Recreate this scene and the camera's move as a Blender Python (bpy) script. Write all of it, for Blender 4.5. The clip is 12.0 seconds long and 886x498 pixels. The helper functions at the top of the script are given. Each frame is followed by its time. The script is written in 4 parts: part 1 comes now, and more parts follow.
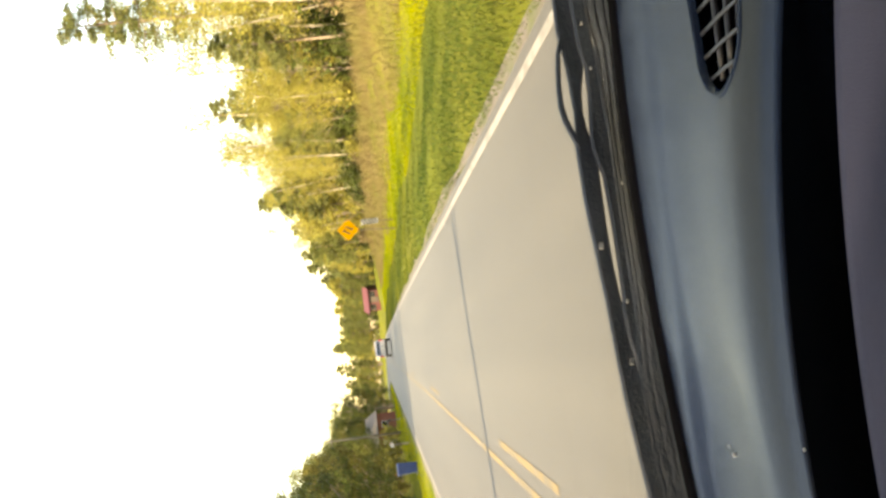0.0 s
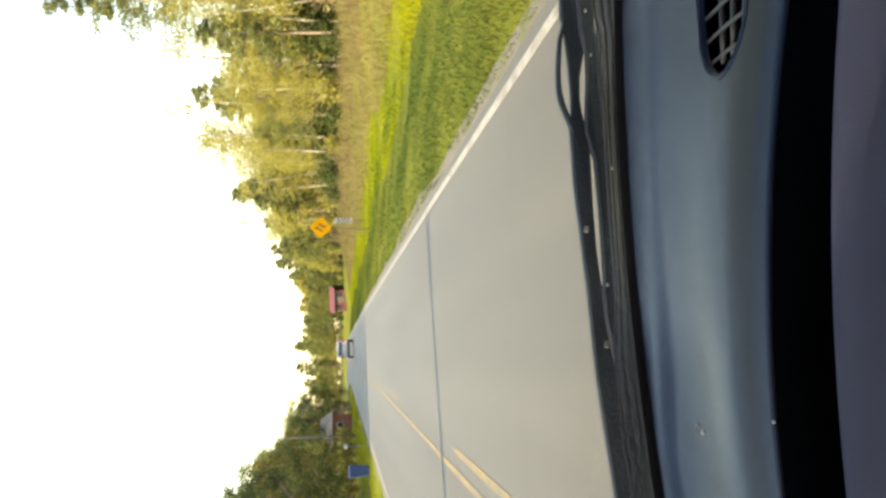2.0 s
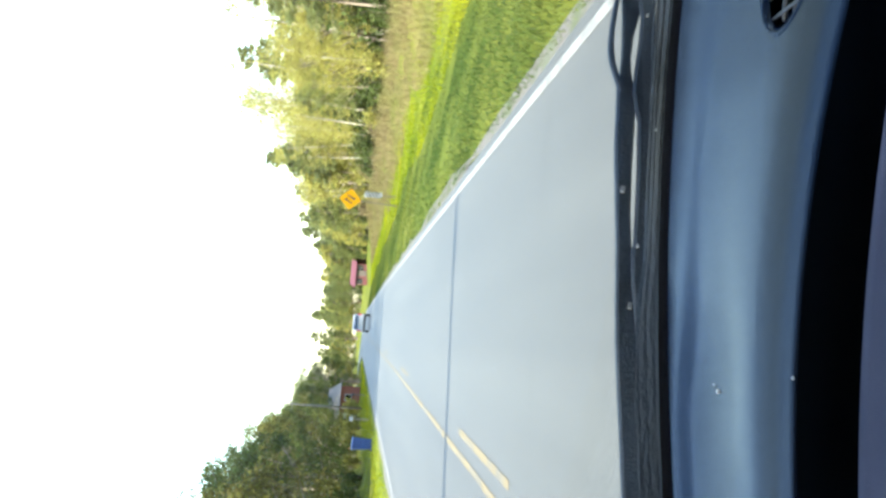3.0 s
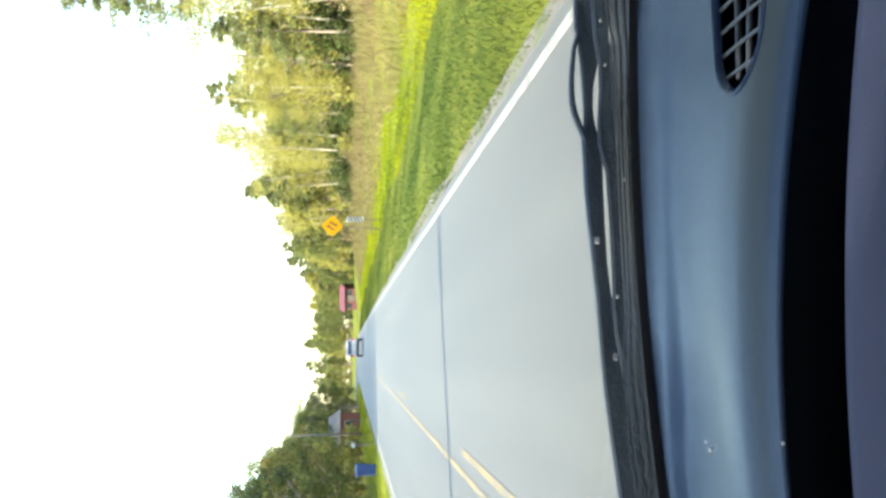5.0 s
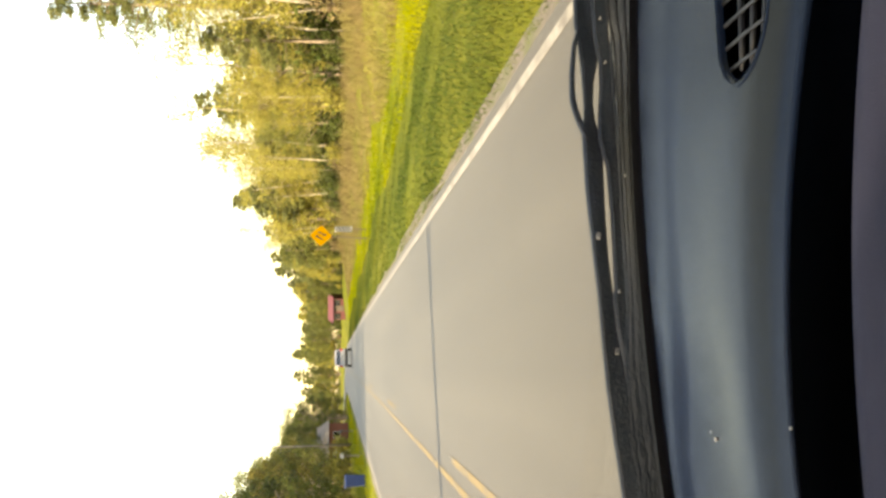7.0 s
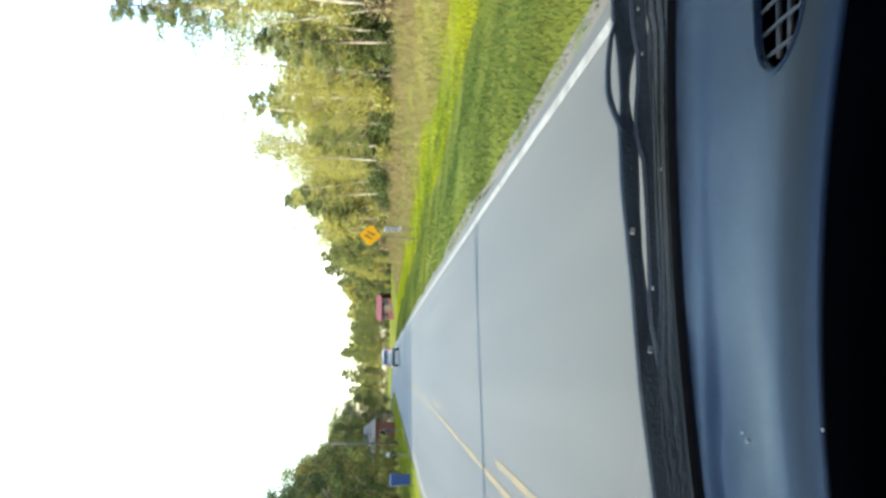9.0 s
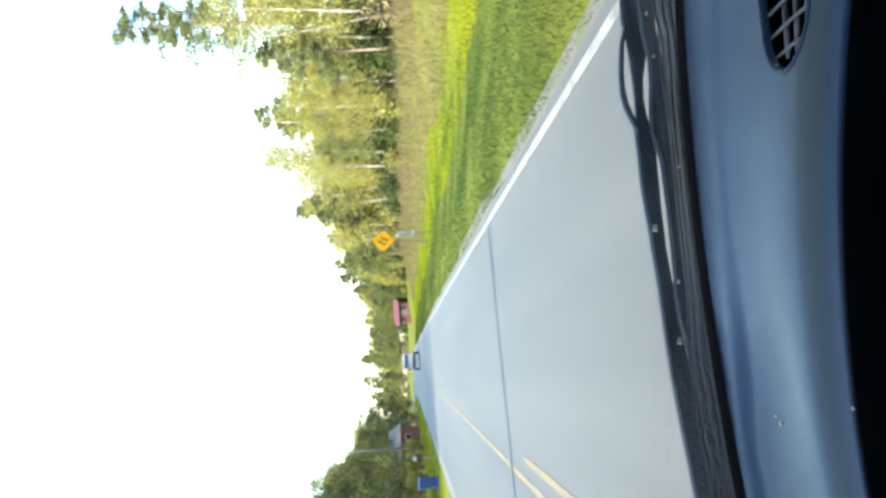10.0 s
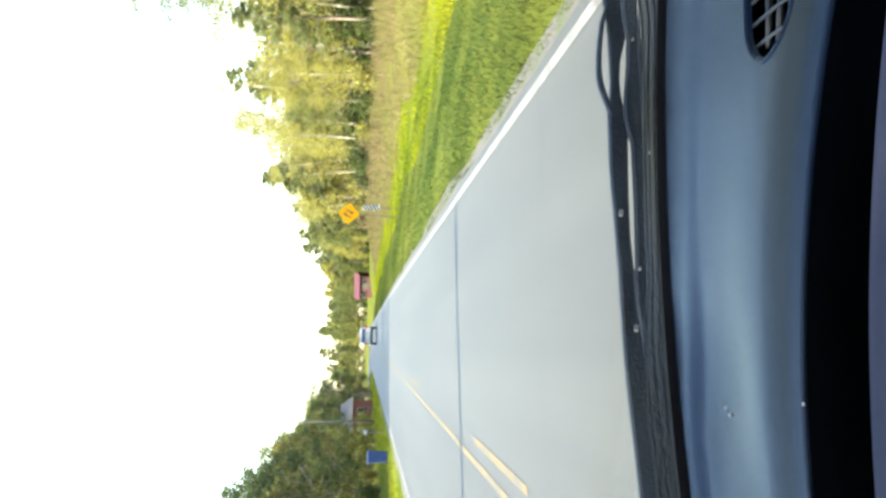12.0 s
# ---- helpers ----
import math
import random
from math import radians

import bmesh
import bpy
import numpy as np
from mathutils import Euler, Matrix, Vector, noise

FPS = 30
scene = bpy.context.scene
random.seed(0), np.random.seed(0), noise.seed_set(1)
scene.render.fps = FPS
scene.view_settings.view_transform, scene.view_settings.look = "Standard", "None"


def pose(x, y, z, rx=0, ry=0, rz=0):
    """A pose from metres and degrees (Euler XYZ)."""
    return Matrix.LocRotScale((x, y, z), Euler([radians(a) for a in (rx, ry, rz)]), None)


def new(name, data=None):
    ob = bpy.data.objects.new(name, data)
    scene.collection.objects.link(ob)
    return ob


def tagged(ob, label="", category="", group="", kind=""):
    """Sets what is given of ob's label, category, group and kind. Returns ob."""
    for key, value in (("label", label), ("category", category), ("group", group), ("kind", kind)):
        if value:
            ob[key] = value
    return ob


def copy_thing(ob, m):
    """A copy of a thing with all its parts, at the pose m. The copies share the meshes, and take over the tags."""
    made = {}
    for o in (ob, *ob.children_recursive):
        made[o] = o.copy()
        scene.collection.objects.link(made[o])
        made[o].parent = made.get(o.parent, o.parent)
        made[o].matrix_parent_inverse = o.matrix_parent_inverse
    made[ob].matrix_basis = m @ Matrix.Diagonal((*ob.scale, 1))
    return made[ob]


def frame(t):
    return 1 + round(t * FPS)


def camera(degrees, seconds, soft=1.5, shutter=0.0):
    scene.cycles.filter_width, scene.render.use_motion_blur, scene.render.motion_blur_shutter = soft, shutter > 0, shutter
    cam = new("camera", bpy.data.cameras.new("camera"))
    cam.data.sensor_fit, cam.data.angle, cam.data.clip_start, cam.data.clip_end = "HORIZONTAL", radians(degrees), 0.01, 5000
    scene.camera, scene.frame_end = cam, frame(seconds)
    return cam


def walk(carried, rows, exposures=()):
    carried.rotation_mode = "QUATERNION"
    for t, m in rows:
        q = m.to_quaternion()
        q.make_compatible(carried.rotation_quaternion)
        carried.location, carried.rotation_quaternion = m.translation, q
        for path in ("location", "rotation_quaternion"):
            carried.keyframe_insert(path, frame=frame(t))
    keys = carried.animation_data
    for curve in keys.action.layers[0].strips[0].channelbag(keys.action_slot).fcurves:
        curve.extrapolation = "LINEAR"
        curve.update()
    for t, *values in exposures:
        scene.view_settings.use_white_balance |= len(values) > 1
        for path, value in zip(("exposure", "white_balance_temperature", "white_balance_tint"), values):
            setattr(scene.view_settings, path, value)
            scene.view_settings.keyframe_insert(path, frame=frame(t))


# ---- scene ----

# ---------------------------------------------------------------- camera
def hold(x, y, z, yaw, pitch, roll):
    """A telephone held on its side: yaw to the right, pitch up, and roll, in degrees."""
    return pose(x, y, z, 90 + pitch, 0, -yaw) @ pose(0, 0, 0, 0, 0, roll - 90)


cam = camera(57.45, 12.0, soft=2.8)
HELD = [
    (0.0, 0.0392, 0.0042, 1.2236, 6.74, -5.31, -6.55),
    (0.5, 0.0159, -0.0016, 1.2340, 8.03, -5.02, -2.52),
    (1.0, 0.0246, 0.0195, 1.2486, 10.70, -7.98, -1.01),
    (1.5, 0.0149, -0.0119, 1.2462, 7.83, -5.61, -2.19),
    (2.0, -0.0003, 0.0029, 1.2435, 7.15, -7.39, -1.46),
    (2.5, 0.0144, 0.0109, 1.2342, 7.29, -7.73, -2.37),
    (3.0, -0.0456, 0.0053, 1.2493, 6.00, -5.65, 4.78),
    (3.2, -0.0520, -0.0120, 1.2640, 7.30, -6.10, 5.40),
    (4.8, -0.0084, -0.0033, 1.2331, 8.22, -5.19, -1.26),
    (5.0, 0.0086, 0.0041, 1.2419, 7.19, -6.62, -0.42),
    (5.5, 0.0084, -0.0059, 1.2564, 7.40, -6.79, -1.34),
    (6.0, -0.0061, -0.0070, 1.2521, 8.22, -6.26, -0.99),
    (6.5, -0.0033, -0.0007, 1.2533, 7.71, -9.52, 1.13),
    (6.7, -0.0076, 0.0050, 1.2582, 8.47, -8.13, 0.36),
    (8.3, 0.0066, 0.0054, 1.2422, 6.64, -6.12, -1.14),
    (8.5, -0.0122, 0.0088, 1.2427, 8.45, -4.88, 1.09),
    (9.0, -0.0139, 0.0130, 1.2361, 7.97, -3.98, 0.39),
    (9.5, -0.0349, -0.0196, 1.2625, 6.42, -4.10, 1.58),
    (10.0, -0.0099, -0.0217, 1.2571, 8.08, -3.04, -3.27),
    (10.5, 0.0075, -0.0321, 1.2661, 11.34, -4.33, -3.24),
    (11.0, -0.0267, 0.0082, 1.2456, 6.20, -5.31, 2.11),
    (11.5, -0.0180, 0.0004, 1.2473, 7.78, -3.83, 2.36),
    (12.0, -0.0155, -0.0044, 1.2532, 6.49, -5.53, 0.72),
]
LIGHTING = [
    (0.0, 2.62, 10100, 15), (1.5, 2.55, 9900, 15), (2.0, 2.38, 8300, 11), (2.5, 2.75, 6200, 6), (3.2, 2.85, 6050, 6),
    (4.8, 2.88, 6350, 6), (5.1, 2.86, 6700, 6), (5.5, 2.80, 9200, 13), (6.0, 2.60, 9900, 15), (6.7, 2.52, 9900, 15),
    (8.3, 2.10, 9300, 14), (8.5, 2.08, 8500, 11), (9.0, 2.40, 6200, 6), (9.5, 2.68, 6000, 6), (10.5, 2.74, 6000, 6),
    (11.5, 2.88, 6050, 6), (12.0, 2.86, 6500, 7),
]
walk(cam, [(r[0], hold(*r[1:])) for r in HELD], LIGHTING)

# ---------------------------------------------------------------- light
SUN_UP = radians(37)
SUN_FROM = Vector((-math.cos(SUN_UP) * 0.970, -math.cos(SUN_UP) * 0.243, math.sin(SUN_UP)))
world = bpy.data.worlds.new("sky")
scene.world = world
world.use_nodes = True
wn = world.node_tree.nodes
sky = wn.new("ShaderNodeTexSky")
sky.sky_type = "NISHITA"
sky.sun_disc = False
sky.sun_elevation = SUN_UP
sky.sun_rotation = math.atan2(SUN_FROM.x, SUN_FROM.y)
sky.air_density, sky.dust_density, sky.ozone_density = 1.4, 1.3, 1.0
wn["Background"].inputs["Strength"].default_value = 0.15
world.node_tree.links.new(sky.outputs[0], wn["Background"].inputs["Color"])
sun = new("sun", bpy.data.lights.new("sun", "SUN"))
sun.data.energy, sun.data.angle, sun.data.color = 4.3, radians(0.9), (1.0, 0.94, 0.77)
sun.rotation_mode = "QUATERNION"
sun.rotation_quaternion = SUN_FROM.to_track_quat("Z", "Y")
sun.location = (-40, -10, 40)


# ---------------------------------------------------------------- materials
def material(name, colours, scale=4.0, detail=6.0, rough=0.8, bump=0.0, bump_scale=60.0, metal=0.0,
             stain=None, stain_scale=0.5, leafy=0.0, random_tint=0.0, per_island=False, spec=0.5, space="Object", stretch=(1, 1, 1)):
    """Noise between colours at one scale, stains at a second, fine relief; leafy adds light that comes through."""
    m = bpy.data.materials.new(name)
    m.use_nodes = True
    n, l = m.node_tree.nodes, m.node_tree.links
    bsdf, out = n["Principled BSDF"], n["Material Output"]
    co = n.new("ShaderNodeTexCoord")
    mp = n.new("ShaderNodeMapping")
    mp.inputs["Scale"].default_value = stretch
    l.new(co.outputs[space], mp.inputs["Vector"])
    tex = n.new("ShaderNodeTexNoise")
    tex.inputs["Scale"].default_value, tex.inputs["Detail"].default_value = scale, detail
    l.new(mp.outputs[0], tex.inputs["Vector"])
    ramp = n.new("ShaderNodeValToRGB")
    ramp.color_ramp.elements[0].position, ramp.color_ramp.elements[1].position = 0.3, 0.7
    for i, c in enumerate(colours):
        e = ramp.color_ramp.elements[i] if i < 2 else ramp.color_ramp.elements.new(0.3 + 0.4 * i / (len(colours)))
        e.color = (*c, 1)
    l.new(tex.outputs["Fac"], ramp.inputs[0])
    colour = ramp.outputs[0]
    if stain:
        big = n.new("ShaderNodeTexNoise")
        big.inputs["Scale"].default_value, big.inputs["Detail"].default_value = stain_scale, 4
        l.new(mp.outputs[0], big.inputs["Vector"])
        fac = n.new("ShaderNodeMapRange")
        fac.inputs[1].default_value, fac.inputs[2].default_value = 0.45, 0.68
        l.new(big.outputs["Fac"], fac.inputs[0])
        mix = n.new("ShaderNodeMixRGB")
        mix.inputs[2].default_value = (*stain, 1)
        l.new(fac.outputs[0], mix.inputs[0])
        l.new(colour, mix.inputs[1])
        colour = mix.outputs[0]
    if random_tint:
        info = n.new("ShaderNodeNewGeometry") if per_island else n.new("ShaderNodeObjectInfo")
        hsv = n.new("ShaderNodeHueSaturation")
        val = n.new("ShaderNodeMapRange")
        val.inputs[3].default_value, val.inputs[4].default_value = 1 - random_tint, 1 + random_tint
        hue = n.new("ShaderNodeMapRange")
        hue.inputs[3].default_value, hue.inputs[4].default_value = 0.5 - 0.06 * random_tint, 0.5 + 0.05 * random_tint
        source = info.outputs["Random Per Island"] if per_island else info.outputs["Random"]
        l.new(source, val.inputs[0])
        l.new(source, hue.inputs[0])
        l.new(hue.outputs[0], hsv.inputs["Hue"])
        l.new(val.outputs[0], hsv.inputs["Value"])
        l.new(colour, hsv.inputs["Color"])
        colour = hsv.outputs[0]
    l.new(colour, bsdf.inputs["Base Color"])
    bsdf.inputs["Roughness"].default_value, bsdf.inputs["Metallic"].default_value = rough, metal
    bsdf.inputs["Specular IOR Level"].default_value = spec
    if bump:
        fine = n.new("ShaderNodeTexNoise")
        fine.inputs["Scale"].default_value, fine.inputs["Detail"].default_value = bump_scale, 5
        l.new(mp.outputs[0], fine.inputs["Vector"])
        b = n.new("ShaderNodeBump")
        b.inputs["Strength"].default_value, b.inputs["Distance"].default_value = bump, 0.01
        l.new(fine.outputs["Fac"], b.inputs["Height"])
        l.new(b.outputs[0], bsdf.inputs["Normal"])
    if leafy:
        tr = n.new("ShaderNodeBsdfTranslucent")
        l.new(colour, tr.inputs["Color"])
        mixs = n.new("ShaderNodeMixShader")
        mixs.inputs[0].default_value = leafy
        l.new(bsdf.outputs[0], mixs.inputs[1])
        l.new(tr.outputs[0], mixs.inputs[2])
        l.new(mixs.outputs[0], out.inputs["Surface"])
    return m


M_ASPHALT = material("worn_asphalt", [(0.0458, 0.0425, 0.0353), (0.0673, 0.0628, 0.053)], 90, 8, 0.62, 0.5, 160, stain=(0.0451, 0.0425, 0.0366), stain_scale=0.35, stretch=(1, 0.25, 1))


def lengthwise_wear(m, amount):
    """Wheel tracks and patches drawn out along the road."""
    n, l = m.node_tree.nodes, m.node_tree.links
    base = n["Principled BSDF"].inputs["Base Color"]
    source = base.links[0].from_socket
    co, mp, tex, rng_ = n.new("ShaderNodeTexCoord"), n.new("ShaderNodeMapping"), n.new("ShaderNodeTexNoise"), n.new("ShaderNodeMapRange")
    mp.inputs["Scale"].default_value = (1.5, 0.05, 1.0)
    tex.inputs["Scale"].default_value, tex.inputs["Detail"].default_value = 1.3, 5
    rng_.inputs[1].default_value, rng_.inputs[2].default_value = 0.3, 0.7
    rng_.inputs[3].default_value, rng_.inputs[4].default_value = 1 - amount, 1 + amount
    hsv = n.new("ShaderNodeHueSaturation")
    l.new(co.outputs["Object"], mp.inputs["Vector"])
    l.new(mp.outputs[0], tex.inputs["Vector"])
    l.new(tex.outputs["Fac"], rng_.inputs[0])
    l.new(rng_.outputs[0], hsv.inputs["Value"])
    l.new(source, hsv.inputs["Color"])
    l.new(hsv.outputs[0], base)


lengthwise_wear(M_ASPHALT, 0.13)
M_SEAL = material("tar_seal", [(0.0304, 0.0281, 0.0251), (0.0456, 0.0426, 0.038)], 40, 4, 0.7, 0.2, 90)
M_WHITE = material("white_road_paint", [(0.1398, 0.1328, 0.1202), (0.2028, 0.1958, 0.1804)], 30, 8, 0.75, 0.3, 140, stain=(0.0909, 0.0839, 0.0734), stain_scale=5)
M_YELLOW = material("yellow_road_paint", [(0.102, 0.076, 0.034), (0.142, 0.105, 0.045)], 30, 8, 0.75, 0.3, 140, stain=(0.075, 0.068, 0.053), stain_scale=2.5)
M_SHOULDER = material("gravel_shoulder", [(0.0479, 0.0424, 0.0342), (0.1094, 0.0958, 0.0787)], 60, 8, 0.95, 0.8, 90, stain=(0.0547, 0.0616, 0.0239), stain_scale=2.5)
M_GROUND = material("meadow_soil", [(0.041, 0.0581, 0.0068), (0.0787, 0.0855, 0.0095)], 1.5, 9, 0.95, 0.6, 30, stain=(0.11, 0.105, 0.016), stain_scale=0.12, spec=0.05)
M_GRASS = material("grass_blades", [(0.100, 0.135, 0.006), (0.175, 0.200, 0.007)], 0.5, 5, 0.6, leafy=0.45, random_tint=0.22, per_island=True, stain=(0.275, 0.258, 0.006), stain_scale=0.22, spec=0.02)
# green of mown grass, darkened so the roadside shade is in its colour
M_MOWN_SHADED = material("shaded_mown_grass_blades", [(0.031, 0.055, 0.0130), (0.060, 0.082, 0.0180)], 0.45, 5, 0.6, leafy=0.4, random_tint=0.25, per_island=True, stain=(0.100, 0.108, 0.0165), stain_scale=0.2, spec=0.03)
M_STRAW = material("dry_straw_grass", [(0.114, 0.0874, 0.038), (0.19, 0.1482, 0.0684)], 0.8, 5, 0.7, leafy=0.3, random_tint=0.3, per_island=True, stain=(0.125, 0.122, 0.034), stain_scale=0.3, spec=0.12)
M_BARK = material("pine_bark", [(0.0836, 0.0608, 0.0418), (0.1824, 0.1368, 0.0988)], 9, 8, 0.9, 0.9, 25, stretch=(1, 1, 0.25), stain=(0.228, 0.1976, 0.152), stain_scale=1.2)
M_PALEBARK = material("pale_smooth_bark", [(0.150, 0.132, 0.100), (0.280, 0.250, 0.195)], 9, 8, 0.9, 0.6, 25, stretch=(1, 1, 0.3), stain=(0.15, 0.122, 0.09), stain_scale=1.5)
M_LEAF = material("broad_leaves", [(0.080, 0.096, 0.031), (0.168, 0.170, 0.052)], 1.0, 4, 0.55, leafy=0.5, random_tint=0.45, per_island=True, spec=0.05)
M_LEAF_YELLOW = material("yellowing_leaves", [(0.180, 0.175, 0.042), (0.295, 0.256, 0.066)], 1.0, 4, 0.55, leafy=0.45, random_tint=0.4, per_island=True, spec=0.05)
M_NEEDLE = material("pine_needles", [(0.082, 0.100, 0.035), (0.172, 0.176, 0.060)], 1.0, 4, 0.5, leafy=0.48, random_tint=0.4, per_island=True, spec=0.12)
M_BRUSH = material("brown_brush", [(0.114, 0.0912, 0.0456), (0.1976, 0.152, 0.076)], 1.0, 4, 0.7, leafy=0.35, random_tint=0.45, per_island=True, spec=0.12)
M_DASH = material("grained_dash_vinyl", [(0.003, 0.0065, 0.016), (0.005, 0.0095, 0.022)], 5, 4, 0.15, 0.10, 700, stain=(0.006, 0.009, 0.016), stain_scale=3, spec=0.17)
M_DASH.node_tree.nodes["Principled BSDF"].inputs["Specular Tint"].default_value = (0.80, 0.89, 1.0, 1.0)


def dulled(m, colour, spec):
    """Blend to a matter finish where marked dull; painted sheen scales the gloss."""
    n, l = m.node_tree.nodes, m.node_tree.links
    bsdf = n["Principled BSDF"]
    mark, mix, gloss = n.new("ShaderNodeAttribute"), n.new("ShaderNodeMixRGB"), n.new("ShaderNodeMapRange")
    mark.attribute_name = "dull_band"
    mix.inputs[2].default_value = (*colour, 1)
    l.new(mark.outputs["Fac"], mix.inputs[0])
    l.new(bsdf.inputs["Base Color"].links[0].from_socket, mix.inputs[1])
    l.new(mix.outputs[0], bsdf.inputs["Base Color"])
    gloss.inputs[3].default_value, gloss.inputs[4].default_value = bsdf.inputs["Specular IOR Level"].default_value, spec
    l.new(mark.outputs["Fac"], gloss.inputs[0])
    # painted sheen brightens the driver's side through the specular level
    sheen_mark, shine, product = n.new("ShaderNodeAttribute"), n.new("ShaderNodeMapRange"), n.new("ShaderNodeMath")
    sheen_mark.attribute_name = "painted_sheen"
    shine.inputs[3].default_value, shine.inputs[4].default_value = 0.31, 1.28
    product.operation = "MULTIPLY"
    l.new(sheen_mark.outputs["Fac"], shine.inputs[0])
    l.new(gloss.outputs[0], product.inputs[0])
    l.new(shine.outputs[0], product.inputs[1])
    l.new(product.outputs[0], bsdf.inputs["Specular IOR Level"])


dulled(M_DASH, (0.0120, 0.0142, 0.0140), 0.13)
M_PANEL = material("lower_dash_plastic", [(0.0304, 0.0334, 0.0562), (0.0365, 0.0403, 0.0646)], 5, 4, 0.6, 0.25, 900, spec=0.1)
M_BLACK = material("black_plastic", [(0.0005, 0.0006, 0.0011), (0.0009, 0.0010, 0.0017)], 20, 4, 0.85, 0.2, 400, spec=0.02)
M_RUBBER = material("weathered_wiper_rubber", [(0.0070, 0.0098, 0.0148), (0.0122, 0.0165, 0.0235)], 40, 6, 0.45, 0.3, 300, spec=0.22)
M_COWL = material("weathered_cowl_plastic", [(0.0080, 0.0118, 0.0190), (0.0165, 0.0228, 0.0335)], 25, 8, 0.5, 0.4, 200, stretch=(0.3, 1, 1), stain=(0.0190, 0.0220, 0.0235), stain_scale=8, spec=0.28)
M_CHROME = material("worn_bright_metal", [(0.456, 0.456, 0.456), (0.608, 0.608, 0.608)], 50, 4, 0.3, metal=0.9)
M_BODY = material("dark_car_paint", [(0.03, 0.035, 0.045), (0.04, 0.045, 0.055)], 8, 4, 0.35, spec=0.6)
M_LINER = material("grey_headliner_cloth", [(0.11, 0.11, 0.115), (0.16, 0.16, 0.165)], 60, 5, 0.95, 0.4, 300)
M_SUV = material("silver_car_paint", [(0.228, 0.2356, 0.2508), (0.2736, 0.2812, 0.2964)], 6, 4, 0.3, spec=0.6)
M_GLASS_DARK = material("tinted_window", [(0.012, 0.014, 0.018), (0.02, 0.022, 0.026)], 4, 3, 0.08, spec=0.8)
M_RED = material("red_lamp_lens", [(0.342, 0.0152, 0.0152), (0.418, 0.0228, 0.0228)], 20, 3, 0.25)
M_TYRE = material("tyre_rubber", [(0.015, 0.015, 0.015), (0.03, 0.03, 0.03)], 20, 5, 0.85, 0.4, 80)
M_SIGN_YELLOW = material("yellow_sign_sheet", [(0.38, 0.1786, 0.0023), (0.4256, 0.209, 0.0038)], 6, 4, 0.5, spec=0.1)
M_SIGN_WHITE = material("white_sign_sheet", [(0.3192, 0.3192, 0.3116), (0.3952, 0.3952, 0.38)], 6, 4, 0.45)
M_SIGN_BLACK = material("black_sign_print", [(0.015, 0.015, 0.015), (0.03, 0.03, 0.03)], 6, 4, 0.5)
M_POST = material("brown_rusty_post", [(0.0456, 0.0342, 0.0258), (0.0836, 0.0646, 0.0494)], 20, 6, 0.8, 0.3, 60)
M_STEEL = material("galvanised_steel", [(0.2128, 0.2128, 0.2052), (0.3192, 0.3192, 0.3116)], 20, 6, 0.5, metal=0.6)
M_WOODPOLE = material("grey_weathered_wood", [(0.0988, 0.0836, 0.0646), (0.1824, 0.1596, 0.1292)], 12, 8, 0.9, 0.6, 40, stretch=(1, 1, 0.1))
M_BRICK = material("red_brick_wall", [(0.152, 0.0456, 0.0266), (0.2128, 0.0684, 0.0418)], 14, 6, 0.85, 0.4, 40)
M_ROOF = material("shingle_roof", [(0.1216, 0.0988, 0.0836), (0.1824, 0.152, 0.1292)], 8, 6, 0.9, 0.5, 20)
M_TIN = material("red_tin_roof", [(0.0684, 0.0128, 0.0119), (0.0912, 0.0191, 0.0164)], 3, 6, 0.5, stretch=(6, 1, 1))
M_TRIM = material("white_painted_wood", [(0.38, 0.3724, 0.3572), (0.456, 0.4484, 0.4332)], 10, 6, 0.6, 0.2, 60)
M_BLUE = material("blue_bin_plastic", [(0.011, 0.030, 0.115), (0.016, 0.042, 0.150)], 8, 4, 0.5)


# ---------------------------------------------------------------- mesh helpers
def empty(name, at=(0, 0, 0), turn=0.0):
    ob = new(name)
    ob.location, ob.rotation_euler = at, (0, 0, radians(turn))
    return ob


def mesh_object(name, verts, faces, mat, parent=None, label="", smooth=False, mats=None, index=None):
    me = bpy.data.meshes.new(name)
    me.from_pydata([tuple(v) for v in verts], [], faces)
    for k in (mats or [mat]):
        me.materials.append(k)
    if index is not None:
        me.polygons.foreach_set("material_index", index)
    if smooth:
        me.polygons.foreach_set("use_smooth", [True] * len(me.polygons))
    me.update()
    ob = new(name, me)
    if parent:
        ob.parent = parent
    if label:
        ob["label"] = label
    return ob


def part(name, bm, mat, parent=None, label="", smooth=False):
    me = bpy.data.meshes.new(name)
    bmesh.ops.recalc_face_normals(bm, faces=bm.faces)
    bm.to_mesh(me)
    bm.free()
    me.materials.append(mat)
    if smooth:
        me.polygons.foreach_set("use_smooth", [True] * len(me.polygons))
    ob = new(name, me)
    if parent:
        ob.parent = parent
    if label:
        ob["label"] = label
    return ob


def box(sx, sy, sz, at=(0, 0, 0), bevel=0.0, turn=(0, 0, 0), bm=None):
    bm = bm or bmesh.new()
    made = bmesh.ops.create_cube(bm, size=1)["verts"]
    bmesh.ops.scale(bm, vec=(sx, sy, sz), verts=made)
    if bevel:
        edges = list({e for v in made for e in v.link_edges})
        made = [v for v in bmesh.ops.bevel(bm, geom=edges, offset=bevel, segments=2, affect="EDGES", profile=0.6)["verts"]]
    bmesh.ops.transform(bm, matrix=pose(*at, *turn), verts=made)
    return bm


